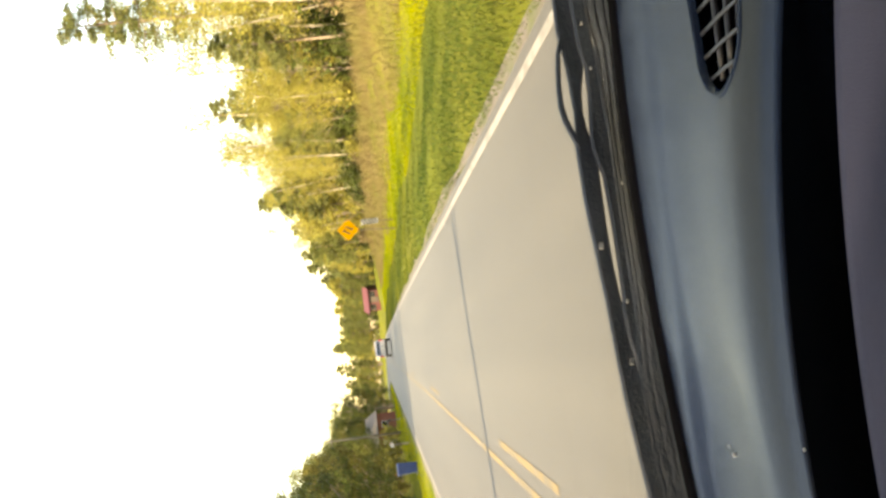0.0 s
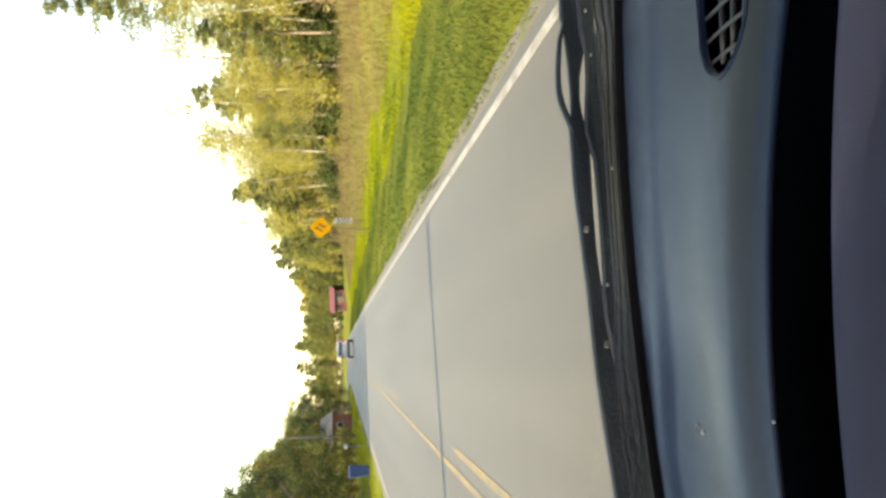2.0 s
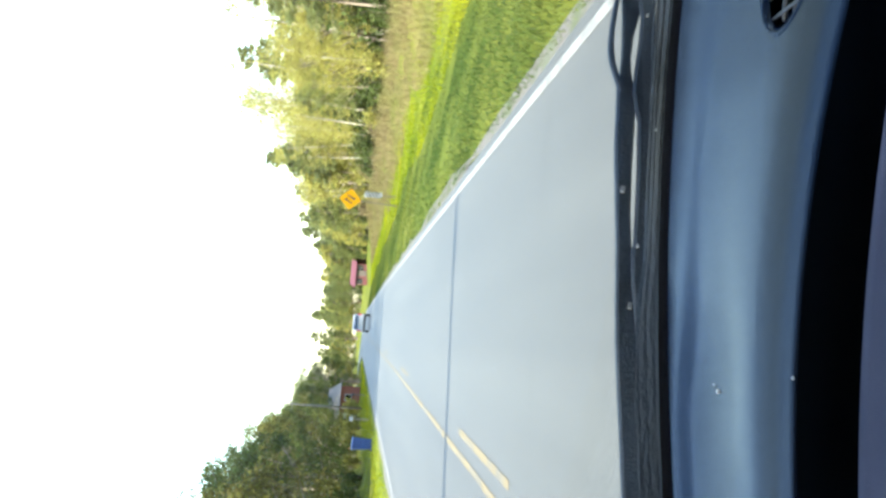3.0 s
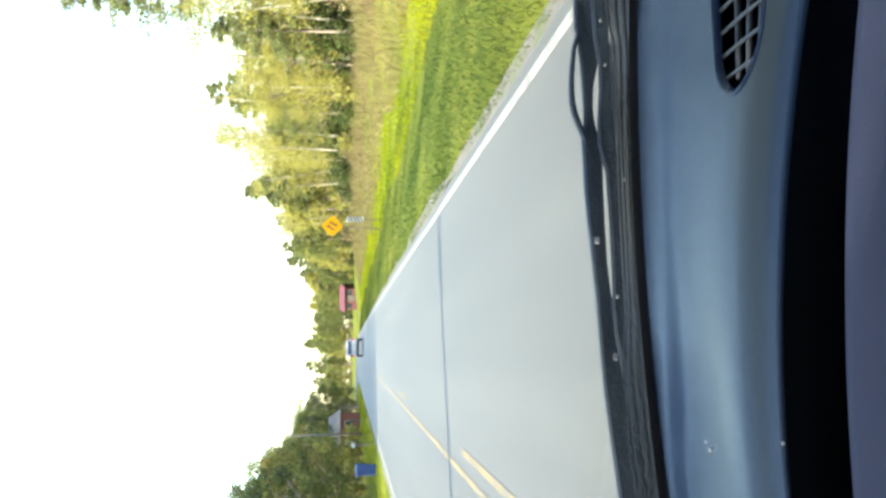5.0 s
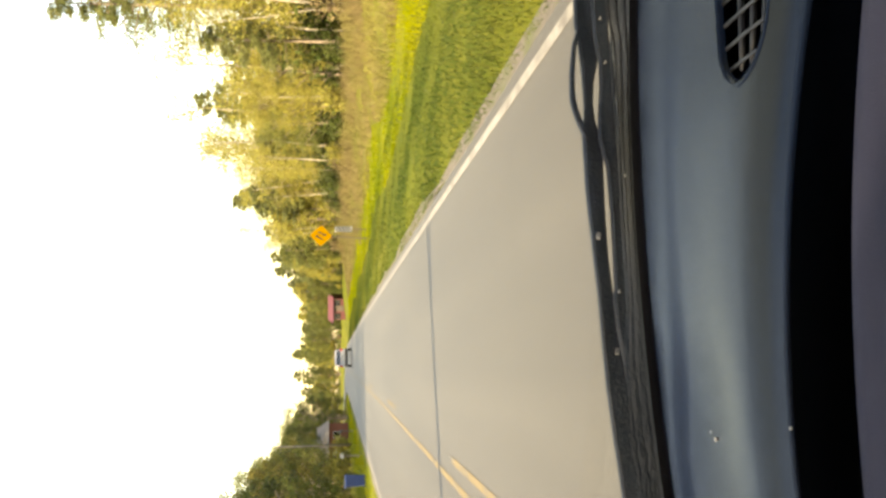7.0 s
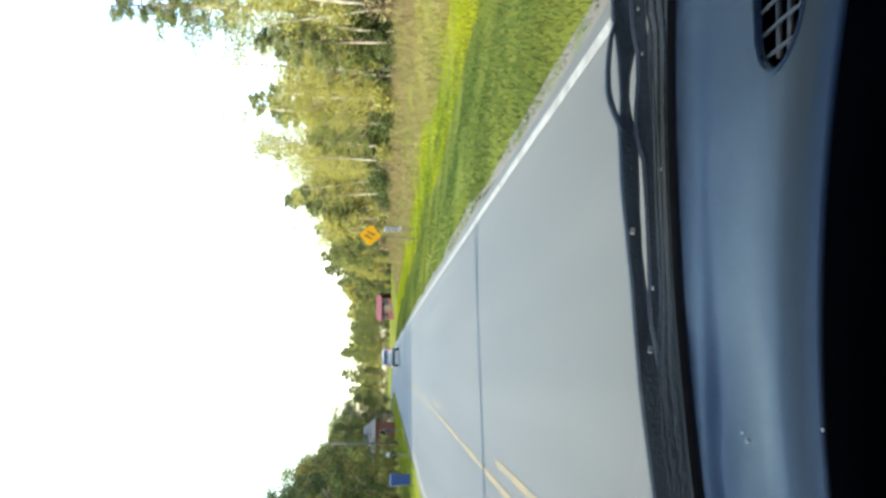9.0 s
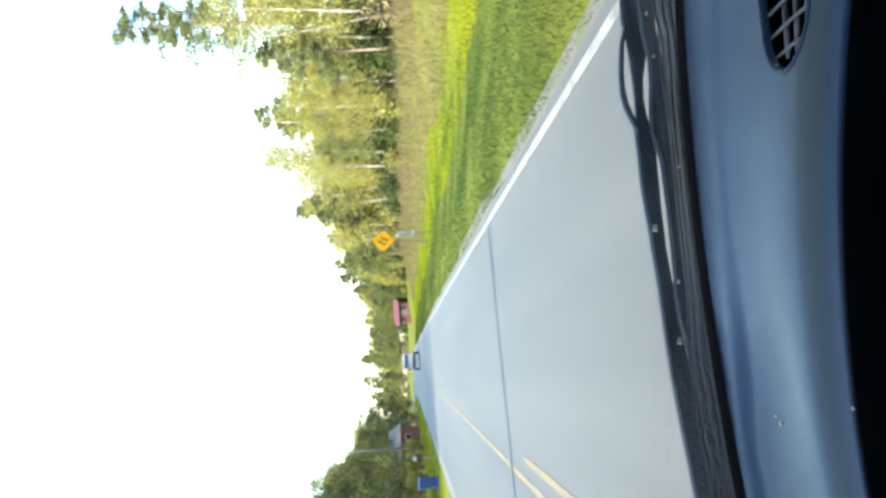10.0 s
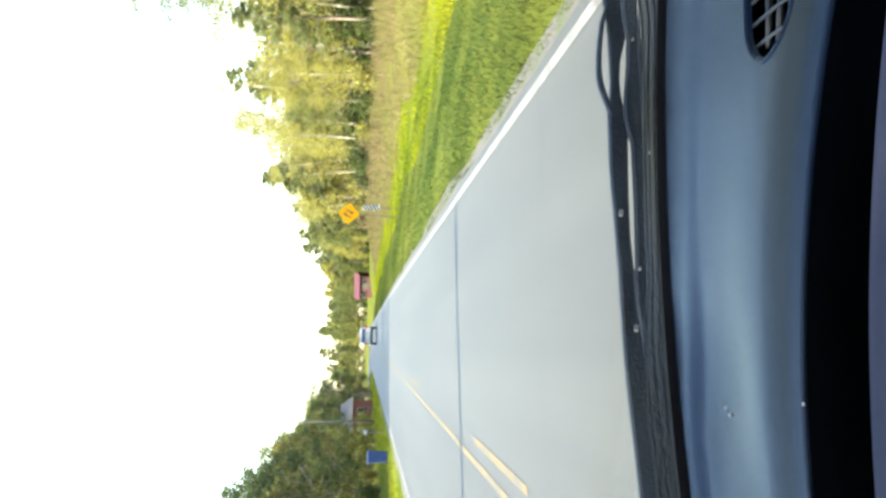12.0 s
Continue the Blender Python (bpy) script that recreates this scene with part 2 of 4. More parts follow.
def rod(points, radii, sides=8, bm=None, flat=1.0):
    """A tube through points, radius by radius; flat squeezes it in height."""
    bm = bm or bmesh.new()
    rings = []
    pts = [Vector(p) for p in points]
    for i, p in enumerate(pts):
        way = (pts[min(i + 1, len(pts) - 1)] - pts[max(i - 1, 0)]).normalized()
        side = way.cross(Vector((0, 0, 1)))
        side = side.normalized() if side.length > 0.05 else Vector((1, 0, 0))
        over = side.cross(way).normalized()
        r = radii[i] if hasattr(radii, "__len__") else radii
        rings.append([bm.verts.new(p + side * math.cos(a) * r + over * math.sin(a) * r * flat)
                      for a in [2 * math.pi * k / sides for k in range(sides)]])
    for a, b in zip(rings, rings[1:]):
        for k in range(sides):
            bm.faces.new((a[k], a[(k + 1) % sides], b[(k + 1) % sides], b[k]))
    bm.faces.new(rings[0])
    bm.faces.new(rings[-1])
    return bm


def sheet(xs, ys, height):
    """A grid of points (x, y, height(x, y))."""
    verts = [(x, y, height(x, y)) for y in ys for x in xs]
    w = len(xs)
    faces = [(j * w + i, j * w + i + 1, (j + 1) * w + i + 1, (j + 1) * w + i) for j in range(len(ys) - 1) for i in range(w - 1)]
    return verts, faces


# ---------------------------------------------------------------- ground and road
ROAD_LEFT, ROAD_RIGHT = -4.55, 1.93
ROAD_END = 330.0


def bend(y):
    """How far the road drifts to the right close by, and swings to the left far ahead."""
    return 0.45 * (1 - math.exp(-max(y, 0.0) / 30)) - 0.0011 * max(y - 110, 0.0) ** 2


def land(x, y):
    """Height of the ground beside the road: shoulder, shallow ditch, then a low bank."""
    x = x - bend(y)
    d = x - ROAD_RIGHT if x > ROAD_RIGHT else (ROAD_LEFT - x if x < ROAD_LEFT else 0.0)
    if d <= 0:
        return -0.06
    def ease(a, b, v):
        s = min(max((v - a) / (b - a), 0), 1)
        return s * s * (3 - 2 * s)
    z = -0.02 - 0.28 * ease(0.6, 4.0, d) + 0.75 * ease(5.0, 13.0, d)
    z += 0.05 * noise.noise((x * 0.4, y * 0.4, 1.0)) * ease(0.8, 3, d)
    z += 0.9 * noise.noise((x * 0.03, y * 0.02, 7.0)) * ease(14, 40, d)
    return z


xs = [-2500, -600, -200, -120, -80, -60, -45, -34] + [-26 + i * 1.0 for i in range(60)] + [34.5, 38, 45, 60, 80, 120, 200, 600, 2500]
ys = [-2500, -600, -150, -60, -30, -15] + [-8 + i * 1.5 for i in range(60)] + [84 + i * 6 for i in range(45)] + [370, 450, 700, 1500, 3500]
v, f = sheet(xs, ys, land)
ground = mesh_object("ground", v, f, M_GROUND, smooth=True)
tagged(ground, "grassy roadside ground with a shallow ditch and bank", "ground", kind="structure")

along = [-80 + i * 2.0 for i in range(50)] + [20 + i * 2 for i in range(156)]


def strip(name, x0, x1, z, mat, label, category, y0=-80, y1=ROAD_END, steps=1, ragged=0.0, parent=None):
    lines = [y for y in along if y0 <= y <= y1]
    lines = sorted(set([y0, *lines, y1]))
    cols = [x0 + (x1 - x0) * i / steps for i in range(steps + 1)]
    verts = []
    for y in lines:
        for i, x in enumerate(cols):
            edge = ragged * noise.noise((x * 3, y * 1.3, 3)) if i in (0, steps) else 0
            verts.append((x + bend(y) + edge, y, z))
    w = len(cols)
    faces = [(j * w + i, j * w + i + 1, (j + 1) * w + i + 1, (j + 1) * w + i) for j in range(len(lines) - 1) for i in range(w - 1)]
    ob = mesh_object(name, verts, faces, mat, parent)
    if category:
        tagged(ob, label, category, kind="structure")
    return ob


strip("road", ROAD_LEFT, ROAD_RIGHT, 0.0, M_ASPHALT, "pale worn two-lane asphalt road", "road", steps=8, ragged=0.05)
strip("shoulder", ROAD_RIGHT - 0.02, ROAD_RIGHT + 0.20, -0.012, M_SHOULDER, "narrow gravel shoulder at the road edge", "shoulder", ragged=0.22, steps=2)
strip("shoulder", ROAD_LEFT - 0.3, ROAD_LEFT + 0.02, -0.012, M_SHOULDER, "narrow gravel shoulder at the road edge", "shoulder", ragged=0.22, steps=2)
strip("edge_line", 1.74, 1.825, 0.004, M_WHITE, "worn white painted edge line", "road marking", ragged=0.012)
strip("edge_line", -4.43, -4.33, 0.004, M_WHITE, "worn white painted edge line", "road marking", ragged=0.012)
strip("centre_line", -1.52, -1.44, 0.004, M_YELLOW, "solid yellow painted centre line", "road marking", ragged=0.012)
for y0, reach in ((5.6, 0.5), (11.9, 0.8)):
    pts = []
    for k in range(41):
        x = ROAD_RIGHT - 0.1 - k / 40 * (ROAD_RIGHT - ROAD_LEFT - 0.3) * reach
        pts.append((x, y0 + 0.16 * noise.noise((x * 0.9, y0, 0)) + 0.05 * noise.noise((x * 5, y0, 3)), 0.0018, 0.0015 + 0.004 * abs(noise.noise((x * 3, y0, 9)))))
    verts = [(x, y + e * h, z) for x, y, z, h in pts for e in (-1, 1)]
    crack = mesh_object("road_crack", verts, [(2 * k, 2 * k + 1, 2 * k + 3, 2 * k + 2) for k in range(40)], M_SEAL)
    tagged(crack, "thin dark crack across the asphalt", "road crack", kind="structure")
dash_at = 6.2
while dash_at < 120:
    strip("centre_dash", -1.28, -1.20, 0.004, M_YELLOW, "broken yellow centre line dash", "road marking", y0=dash_at, y1=dash_at + 3.05)
    dash_at += 12.2

# ---------------------------------------------------------------- the car that carries the camera
car = tagged(empty("car"), "dark car with a blue-grey dashboard and parked wipers on the road", "car")
CAR_L, CAR_R = -0.52, 1.24


def arch(x, a, b, c, x0=-0.36, x1=0.40):
    """A parabola across the car, carried on straight past its ends."""
    q = min(max(x, x0), x1)
    return a + b * q + c * q * q + (b + 2 * c * q) * 0.6 * (x - q)


def glass_line(x):
    """How far ahead the far edge of the dashboard lies, at the foot of the windscreen."""
    return arch(x, 0.7542, 0.110, -0.4006)


def brow(x):
    """How far ahead the near lip of the dashboard pad lies."""
    return max(arch(x, 0.5265, -0.1031, -0.7795), 0.33)


def slot_line(x):
    return max(arch(x, 0.4803, -0.0926, -0.4999), 0.28)


def eased(points, s):
    """A soft line through (s, z) points, level at each of them."""
    for (a, p), (b, q) in zip(points, points[1:]):
        if s <= b:
            k = (s - a) / (b - a)
            return p + (q - p) * k * k * (3 - 2 * k)
    return points[-1][1]


PAD = [(-0.1, 0.9535), (0.12, 0.9566), (0.78, 0.9582), (1.03, 0.9545)]


def pad_height(x, s):
    """The padded top: a swell behind the glass, a crease that deepens and runs to the glass on the driver's side, a rise to the near lip."""
    crease = max(0.095, 0.24 - 1.5 * 0.02 * math.log(1 + math.exp(-(x + 0.005) / 0.02)))
    deep = 0.0030 + 0.0072 / (1 + math.exp((x + 0.01) / 0.022))
    back = min(max((s - crease) / (0.80 - crease), 0.0), 1.0)
    return eased(PAD, s) - deep * (1 / (1 + math.exp(-(s - crease) / 0.032)) - back * back * (3 - 2 * back))


GRILLE_X0, GRILLE_X1, GRILLE_Z = 0.194, 0.54, 0.9490


def grille_sides(x, grow=0.0):
    """The near and far rim of the speaker grille: a long wedge with rounded ends."""
    far, near = 0.582 - 0.05 * max(0.0, x - 0.30), 0.516 - 0.33 * (x - 0.21)
    near = max(near, 0.453 - 0.12 * (x - 0.40)) if x > 0.40 else near
    end = min(x - (GRILLE_X0 - grow), GRILLE_X1 + grow - x)
    full = 0.034 + grow
    k = 0.0 if end <= 0 else (1.0 if end >= full else math.sqrt(1 - ((full - end) / full) ** 2))
    mid, half = (near + far) / 2, ((far - near) / 2 + grow) * k
    return mid - half, mid + half


def in_grille(x, y, grow=0.0):
    near, far = grille_sides(x, grow)
    return near < y < far


# the pad: top, rolled lip, and the shaded wall under it
cols = [CAR_L + (CAR_R - CAR_L) * i / 352 for i in range(353)]
rows_s = [i / 60 for i in range(61)]
verts, faces = [], []
for x in cols:
    a, b = glass_line(x), brow(x)
    for s in rows_s:
        verts.append((x, a + (b - a) * s, pad_height(x, s)))
    lip = pad_height(x, 1.0)
    for k in range(1, 5):
        q = k / 4 * math.pi / 2
        verts.append((x, b - 0.003 * math.sin(q), lip - 0.003 * (1 - math.cos(q))))
    verts.append((x, b + 0.014, lip - 0.010))
    verts.append((x, b + 0.06, lip - 0.16))
w = len(rows_s) + 6
for i in range(len(cols) - 1):
    for j in range(w - 1):
        c = [i * w + j, (i + 1) * w + j, (i + 1) * w + j + 1, i * w + j + 1]
        if all(in_grille(verts[k][0], verts[k][1], 0.0035) for k in c):
            continue
        faces.append(c)
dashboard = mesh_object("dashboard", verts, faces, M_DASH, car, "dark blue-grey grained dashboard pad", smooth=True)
# the vinyl along the near lip carries a duller, grey-green band
band_mark = dashboard.data.attributes.new("dull_band", "FLOAT", "POINT")
band_values = []
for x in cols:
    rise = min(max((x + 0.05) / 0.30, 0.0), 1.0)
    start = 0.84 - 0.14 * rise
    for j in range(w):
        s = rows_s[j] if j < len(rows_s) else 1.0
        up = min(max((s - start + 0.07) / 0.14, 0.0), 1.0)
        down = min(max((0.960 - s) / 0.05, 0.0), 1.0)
        band_values.append(up * down)
band_mark.data.foreach_set("value", band_values)
# painted sheen: gloss is raised toward the driver's side and lowered beyond
sheen = dashboard.data.attributes.new("painted_sheen", "FLOAT", "POINT")
sheen.data.foreach_set("value", [1 / (1 + math.exp((x - 0.08) / 0.07)) for x in cols for j in range(w)])

# speaker grille: a sunken black dish under a lattice of bars
bm = bmesh.new()
ring_top, ring_low = [], []
steps = 72


def grille_edge(k, grow):
    a = 2 * math.pi * k / steps
    x = (GRILLE_X0 + GRILLE_X1) / 2 - math.cos(a) * ((GRILLE_X1 - GRILLE_X0) / 2 + grow)
    near, far = grille_sides(x, grow)
    return x, near if k > steps / 2 else far


for k in range(steps):
    x, y = grille_edge(k, 0.0015)
    s = (y - glass_line(x)) / (brow(x) - glass_line(x))
    ring_top.append(bm.verts.new((x, y, pad_height(x, s) - 0.001)))
    ring_low.append(bm.verts.new((x, y, 0.918)))
for k in range(steps):
    bm.faces.new((ring_top[k], ring_top[(k + 1) % steps], ring_low[(k + 1) % steps], ring_low[k]))
bm.faces.new(ring_low)
flange = bmesh.new()
rims = []
for grow, lift in ((-0.0025, -0.0045), (-0.0012, 0.0006), (0.0030, 0.0008), (0.0046, -0.0006)):
    ring = []
    for k in range(steps):
        x, y = grille_edge(k, grow)
        s = (y - glass_line(x)) / (brow(x) - glass_line(x))
        ring.append(flange.verts.new((x, y, pad_height(x, s) + lift)))
    rims.append(ring)
for a, b in zip(rims, rims[1:]):
    for k in range(steps):
        flange.faces.new((a[k], a[(k + 1) % steps], b[(k + 1) % steps], b[k]))
part("grille_rim", flange, M_DASH, dashboard, smooth=True)
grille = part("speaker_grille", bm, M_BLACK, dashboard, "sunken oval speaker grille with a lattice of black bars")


M_BAR = material("satin_grey_bar", [(0.012, 0.014, 0.019), (0.021, 0.024, 0.030)], 30, 4, 0.42, spec=0.3)
M_RIB = material("dark_grille_rib", [(0.007, 0.009, 0.014), (0.011, 0.014, 0.021)], 30, 4, 0.5, spec=0.3)
for k in range(17):
    x = 0.2115 + 0.0187 * k
    near, far = grille_sides(x)
    pts = [(x, near + (far - near) * q / 6, GRILLE_Z + 0.0038 - 0.0012 * abs(q / 3 - 1)) for q in range(7)]
    part("grille_bar", rod(pts, 0.0015, 6), M_BAR, dashboard, smooth=True)
for k in range(1, 4):
    pts = []
    for i in range(60):
        x = GRILLE_X0 + 0.012 + (GRILLE_X1 - GRILLE_X0 - 0.024) * i / 59
        near, far = 0.516 - 0.33 * (min(x, 0.42) - 0.21), 0.582 - 0.05 * max(0.0, x - 0.30)
        y = far - (far - near) * (0.06 + 0.235 * k)
        if in_grille(x, y):
            pts.append((x, y, GRILLE_Z))
    part("grille_rib", rod([pts[0], *pts[6:-1:9], pts[-1]], 0.0023, 6), M_RIB, dashboard, smooth=True)

# the dark slot and the lower panel in front of it
verts, faces = [], []
cols = [CAR_L + (CAR_R - CAR_L) * i / 110 for i in range(111)]
for x in cols:
    y = slot_line(x)
    z = 0.9362
    rise = 1 / (1 + math.exp(-(x - 0.250) / 0.006))
    y = y + (brow(x) + 0.004 - y) * rise
    section = [(y + 0.012, z - 0.15), (y + 0.006, z - 0.03), (y + 0.003, z - 0.004), (y - 0.002, z), (y - 0.012, z + 0.001), (y - 0.03, z - 0.004),
               (y - 0.06, z - 0.016), (y - 0.10, z - 0.04), (y - 0.15, z - 0.09), (y - 0.18, z - 0.18), (y - 0.16, z - 0.36)]
    verts += [(x, p, q) for p, q in section]
w = 11
faces = [(i * w + j, (i + 1) * w + j, (i + 1) * w + j + 1, i * w + j + 1) for i in range(110) for j in range(w - 1)]
mesh_object("lower_panel", verts, faces, M_PANEL, dashboard, "smooth violet-grey lower dashboard panel", smooth=True)
# near-black floor: the shade inside the slot is put into its colour
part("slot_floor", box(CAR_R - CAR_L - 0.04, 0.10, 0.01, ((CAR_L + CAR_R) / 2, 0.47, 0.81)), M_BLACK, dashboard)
# dust specks on the pad
M_LINT = material("white_lint", [(0.26, 0.27, 0.28), (0.32, 0.32, 0.32)], 400, 3, 0.9, spec=0.1)
for x, y, wide in ((-0.0757, 0.6426, 0.0034), (-0.058, 0.527, 0.0022), (-0.071, 0.655, 0.0016)):
    s = (y - glass_line(x)) / (brow(x) - glass_line(x))
    part("lint", box(wide, wide * 0.75, wide * 0.6, (x, y, pad_height(x, s) + wide * 0.2), wide * 0.15, (0, 0, 30)), M_LINT, dashboard, "pale speck of lint")

# black seal at the foot of the glass
bm = bmesh.new()
prev = None
for i in range(89):
    x = CAR_L + (CAR_R - CAR_L) * i / 88
    y = glass_line(x)
    ring = [bm.verts.new((x, y + a, b)) for a, b in ((-0.002, 0.942), (-0.001, 0.951), (0.006, 0.955), (0.020, 0.957), (0.024, 0.950), (0.02, 0.940))]
    if prev:
        for k in range(6):
            bm.faces.new((prev[k], prev[(k + 1) % 6], ring[(k + 1) % 6], ring[k]))
    prev = ring
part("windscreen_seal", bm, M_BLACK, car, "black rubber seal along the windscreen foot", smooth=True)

# cowl: ridged plastic sloping away in front of the glass
verts, faces = [], []
ridges = 22
for i in range(89):
    x = CAR_L + (CAR_R - CAR_L) * i / 88
    y0 = glass_line(x) + 0.026
    for j in range(ridges):
        s = j / (ridges - 1)
        z = 0.925 - 0.035 * s * s - 0.004 * s + (0.0022 if j % 4 in (1, 2) else 0) * (1 if x > -0.06 else 0.25)
        z += 0.003 * noise.noise((x * 9, s * 5, 2))
        verts.append((x, y0 + 0.15 * s, z))
faces = [(i * ridges + j, i * ridges + j + 1, (i + 1) * ridges + j + 1, (i + 1) * ridges + j) for i in range(88) for j in range(ridges - 1)]
mesh_object("cowl_panel", verts, faces, M_COWL, car, "weathered dark plastic cowl with long ridges", smooth=False)


def bar(name, pts, height, depth, mat, parent, label=""):
    """A flat bar lying along the glass: height up and down, depth ahead."""
    bm = bmesh.new()
    prev = None
    for k, (x, y, z) in enumerate(pts):
        h, d = (height[k] if hasattr(height, "__len__") else height) / 2, depth / 2
        ring = [bm.verts.new((x, y + a, z + b)) for a, b in ((-d, -h * 0.8), (-d, h * 0.6), (-d * 0.5, h), (d * 0.5, h), (d, h * 0.6), (d, -h * 0.8), (d * 0.5, -h), (-d * 0.5, -h))]
        if prev:
            for q in range(8):
                bm.faces.new((prev[q], prev[(q + 1) % 8], ring[(q + 1) % 8], ring[q]))
        else:
            bm.faces.new(ring)
        prev = ring
    bm.faces.new(prev)
    return part(name, bm, mat, parent, label)


def edged_bar(name, rows, y_near, depth, mat, parent, label=""):
    """A bar whose upper and lower edges are given along its length."""
    bm = bmesh.new()
    prev = None
    for x, y, low, high in rows:
        c = min(0.002, (high - low) * 0.3)
        y0, y1 = y + y_near, y + y_near + depth
        ring = [bm.verts.new((x, a, b)) for a, b in ((y0 + c, low), (y0, low + c), (y0, high - c), (y0 + c, high), (y1 - c, high), (y1, high - c), (y1, low + c), (y1 - c, low))]
        if prev:
            for q in range(8):
                bm.faces.new((prev[q], prev[(q + 1) % 8], ring[(q + 1) % 8], ring[q]))
        else:
            bm.faces.new(ring)
        prev = ring
    bm.faces.new(prev)
    return part(name, bm, mat, parent, label)


M_CLEAR = bpy.data.materials.new("windscreen_glass")
M_CLEAR.use_nodes = True
clear = M_CLEAR.node_tree.nodes["Principled BSDF"]
clear.inputs["Base Color"].default_value = (0.97, 0.985, 0.975, 1)
clear.inputs["Roughness"].default_value, clear.inputs["IOR"].default_value, clear.inputs["Transmission Weight"].default_value = 0.0, 1.45, 1.0
bm = bmesh.new()
slope = Vector((0, 0.135 - 0.80, 0.62)).normalized()
pane_pose = Matrix.Translation((CAR_L / 2 + CAR_R / 2, 0.838, 0.923)) @ Vector((0, 0, 1)).rotation_difference(slope).to_matrix().to_4x4()
bmesh.ops.create_cube(bm, size=1)
bmesh.ops.transform(bm, matrix=pane_pose @ Matrix.Translation((0, 0, 0.45)) @ Matrix.Diagonal((CAR_R - CAR_L - 0.06, 0.005, 0.90, 1)), verts=bm.verts)
pane = part("windscreen", bm, M_CLEAR, car, "clear sloping windscreen glass")
pane.visible_shadow = False

wiper = edged_bar("wiper_blade", [(0.62, -0.006, 0.970, 0.986), (0.46, 0, 0.976, 0.994), (0.40, 0, 0.975, 0.9945), (0.36, 0, 0.974, 0.9955), (0.335, 0, 0.972, 0.992), (0.317, 0, 0.9716, 0.9905),
                                  (0.291, 0, 0.9775, 0.9894), (0.268, 0, 0.9793, 0.9888), (0.25, 0, 0.9778, 0.9898), (0.232, 0, 0.974, 0.9925), (0.205, 0, 0.9715, 0.992), (0.172, 0, 0.9717, 0.9917),
                                  (0.141, 0, 0.972, 0.990), (0.122, 0, 0.9716, 0.9884), (0.098, 0, 0.9712, 0.987), (0.061, 0, 0.9683, 0.9845), (0.04, 0, 0.964, 0.9837), (0.0, 0, 0.960, 0.982),
                                  (-0.04, 0, 0.957, 0.980), (-0.095, 0, 0.953, 0.975), (-0.14, -0.002, 0.950, 0.971), (-0.30, -0.015, 0.943, 0.961), (-0.42, -0.03, 0.936, 0.952)],
                   0.835, 0.009, M_RUBBER, car, "black rubber wiper blade parked along the glass")
bar("bridge", [(0.352, 0.838, 0.992), (0.335, 0.838, 0.9972), (0.318, 0.838, 0.9995), (0.299, 0.838, 1.0015), (0.285, 0.838, 1.0020), (0.273, 0.838, 1.0018), (0.260, 0.838, 0.9995), (0.248, 0.838, 0.9955), (0.236, 0.838, 0.991), (0.228, 0.838, 0.988)],
    [0.004, 0.0048, 0.0052, 0.0054, 0.0056, 0.0064, 0.0066, 0.0066, 0.006, 0.004], 0.008, M_RUBBER, wiper, "bowed black bridge of the blade")
edged_bar("wiper_arm", [(0.62, 0, 0.955, 0.975), (0.40, 0, 0.961, 0.980), (0.34, 0, 0.962, 0.9785), (0.322, 0, 0.960, 0.976), (0.312, 0, 0.958, 0.974), (0.283, 0, 0.957, 0.9747), (0.248, 0, 0.960, 0.9781), (0.225, 0, 0.960, 0.979),
                        (0.205, 0, 0.958, 0.975), (0.194, 0, 0.954, 0.9718), (0.139, 0, 0.953, 0.9701), (0.096, 0, 0.953, 0.9699), (0.063, 0, 0.953, 0.9702), (0.052, 0, 0.953, 0.972), (0.02, 0, 0.950, 0.970), (-0.02, 0, 0.948, 0.964), (-0.05, 0, 0.946, 0.9605), (-0.062, 0, 0.946, 0.954)],
          0.822, 0.008, M_RUBBER, wiper, "black flat wiper arm")
bar("spine", [(0.50, 0.819, 0.957), (0.30, 0.820, 0.962), (0.10, 0.820, 0.957), (-0.02, 0.820, 0.951), (-0.06, 0.820, 0.946)], 0.0022, 0.003, M_RUBBER, wiper)
# the ridged upstand of the cowl behind the glass seal
verts, faces = [], []
steps_up = 13
for i in range(89):
    x = CAR_L + (CAR_R - CAR_L) * i / 88
    crest = 0.9575 + (0.008 / (1 + math.exp((x - 0.02) / 0.01))) + 0.009 / (1 + math.exp((0.335 - x) / 0.006)) - 0.03 * max(0, -0.05 - x)
    crest = 1.25 - (1.25 - crest) * 0.961
    for j in range(steps_up):
        s = j / (steps_up - 1)
        y = glass_line(x) + 0.026 + 0.012 * s + (0.0006 + 0.0019 / (1 + math.exp((0.11 - x) / 0.02)) if j % 3 == 1 else 0) + 0.0004 * noise.noise((x * 6, s * 3, 5))
        verts.append((x, y, 0.946 + (crest - 0.946) * s))
    verts.append((x, glass_line(x) + 0.05, crest - 0.03))
    verts.append((x, glass_line(x) + 0.09, 0.915))
w = steps_up + 2
faces = [(i * w + j, i * w + j + 1, (i + 1) * w + j + 1, (i + 1) * w + j) for i in range(88) for j in range(w - 1)]
mesh_object("cowl_upstand", verts, faces, M_COWL, car, "ridged dark plastic upstand of the cowl")
for x, y, z, k in ((0.121, 0.834, 0.982, 1.0), (0.1235, 0.820, 0.9545, 1.0), (-0.002, 0.834, 0.968, 1.0), (0.36, 0.82, 0.972, 0.45), (0.31, 0.82, 0.969, 0.45), (0.18, 0.797, 0.960, 0.8), (0.06, 0.82, 0.9675, 0.5)):
    part("clip", box(0.0070 * k, 0.003, 0.0042 * k, (x, y, z), 0.0004, (0, 12, 20)), M_STEEL, wiper, "small bright metal clip")

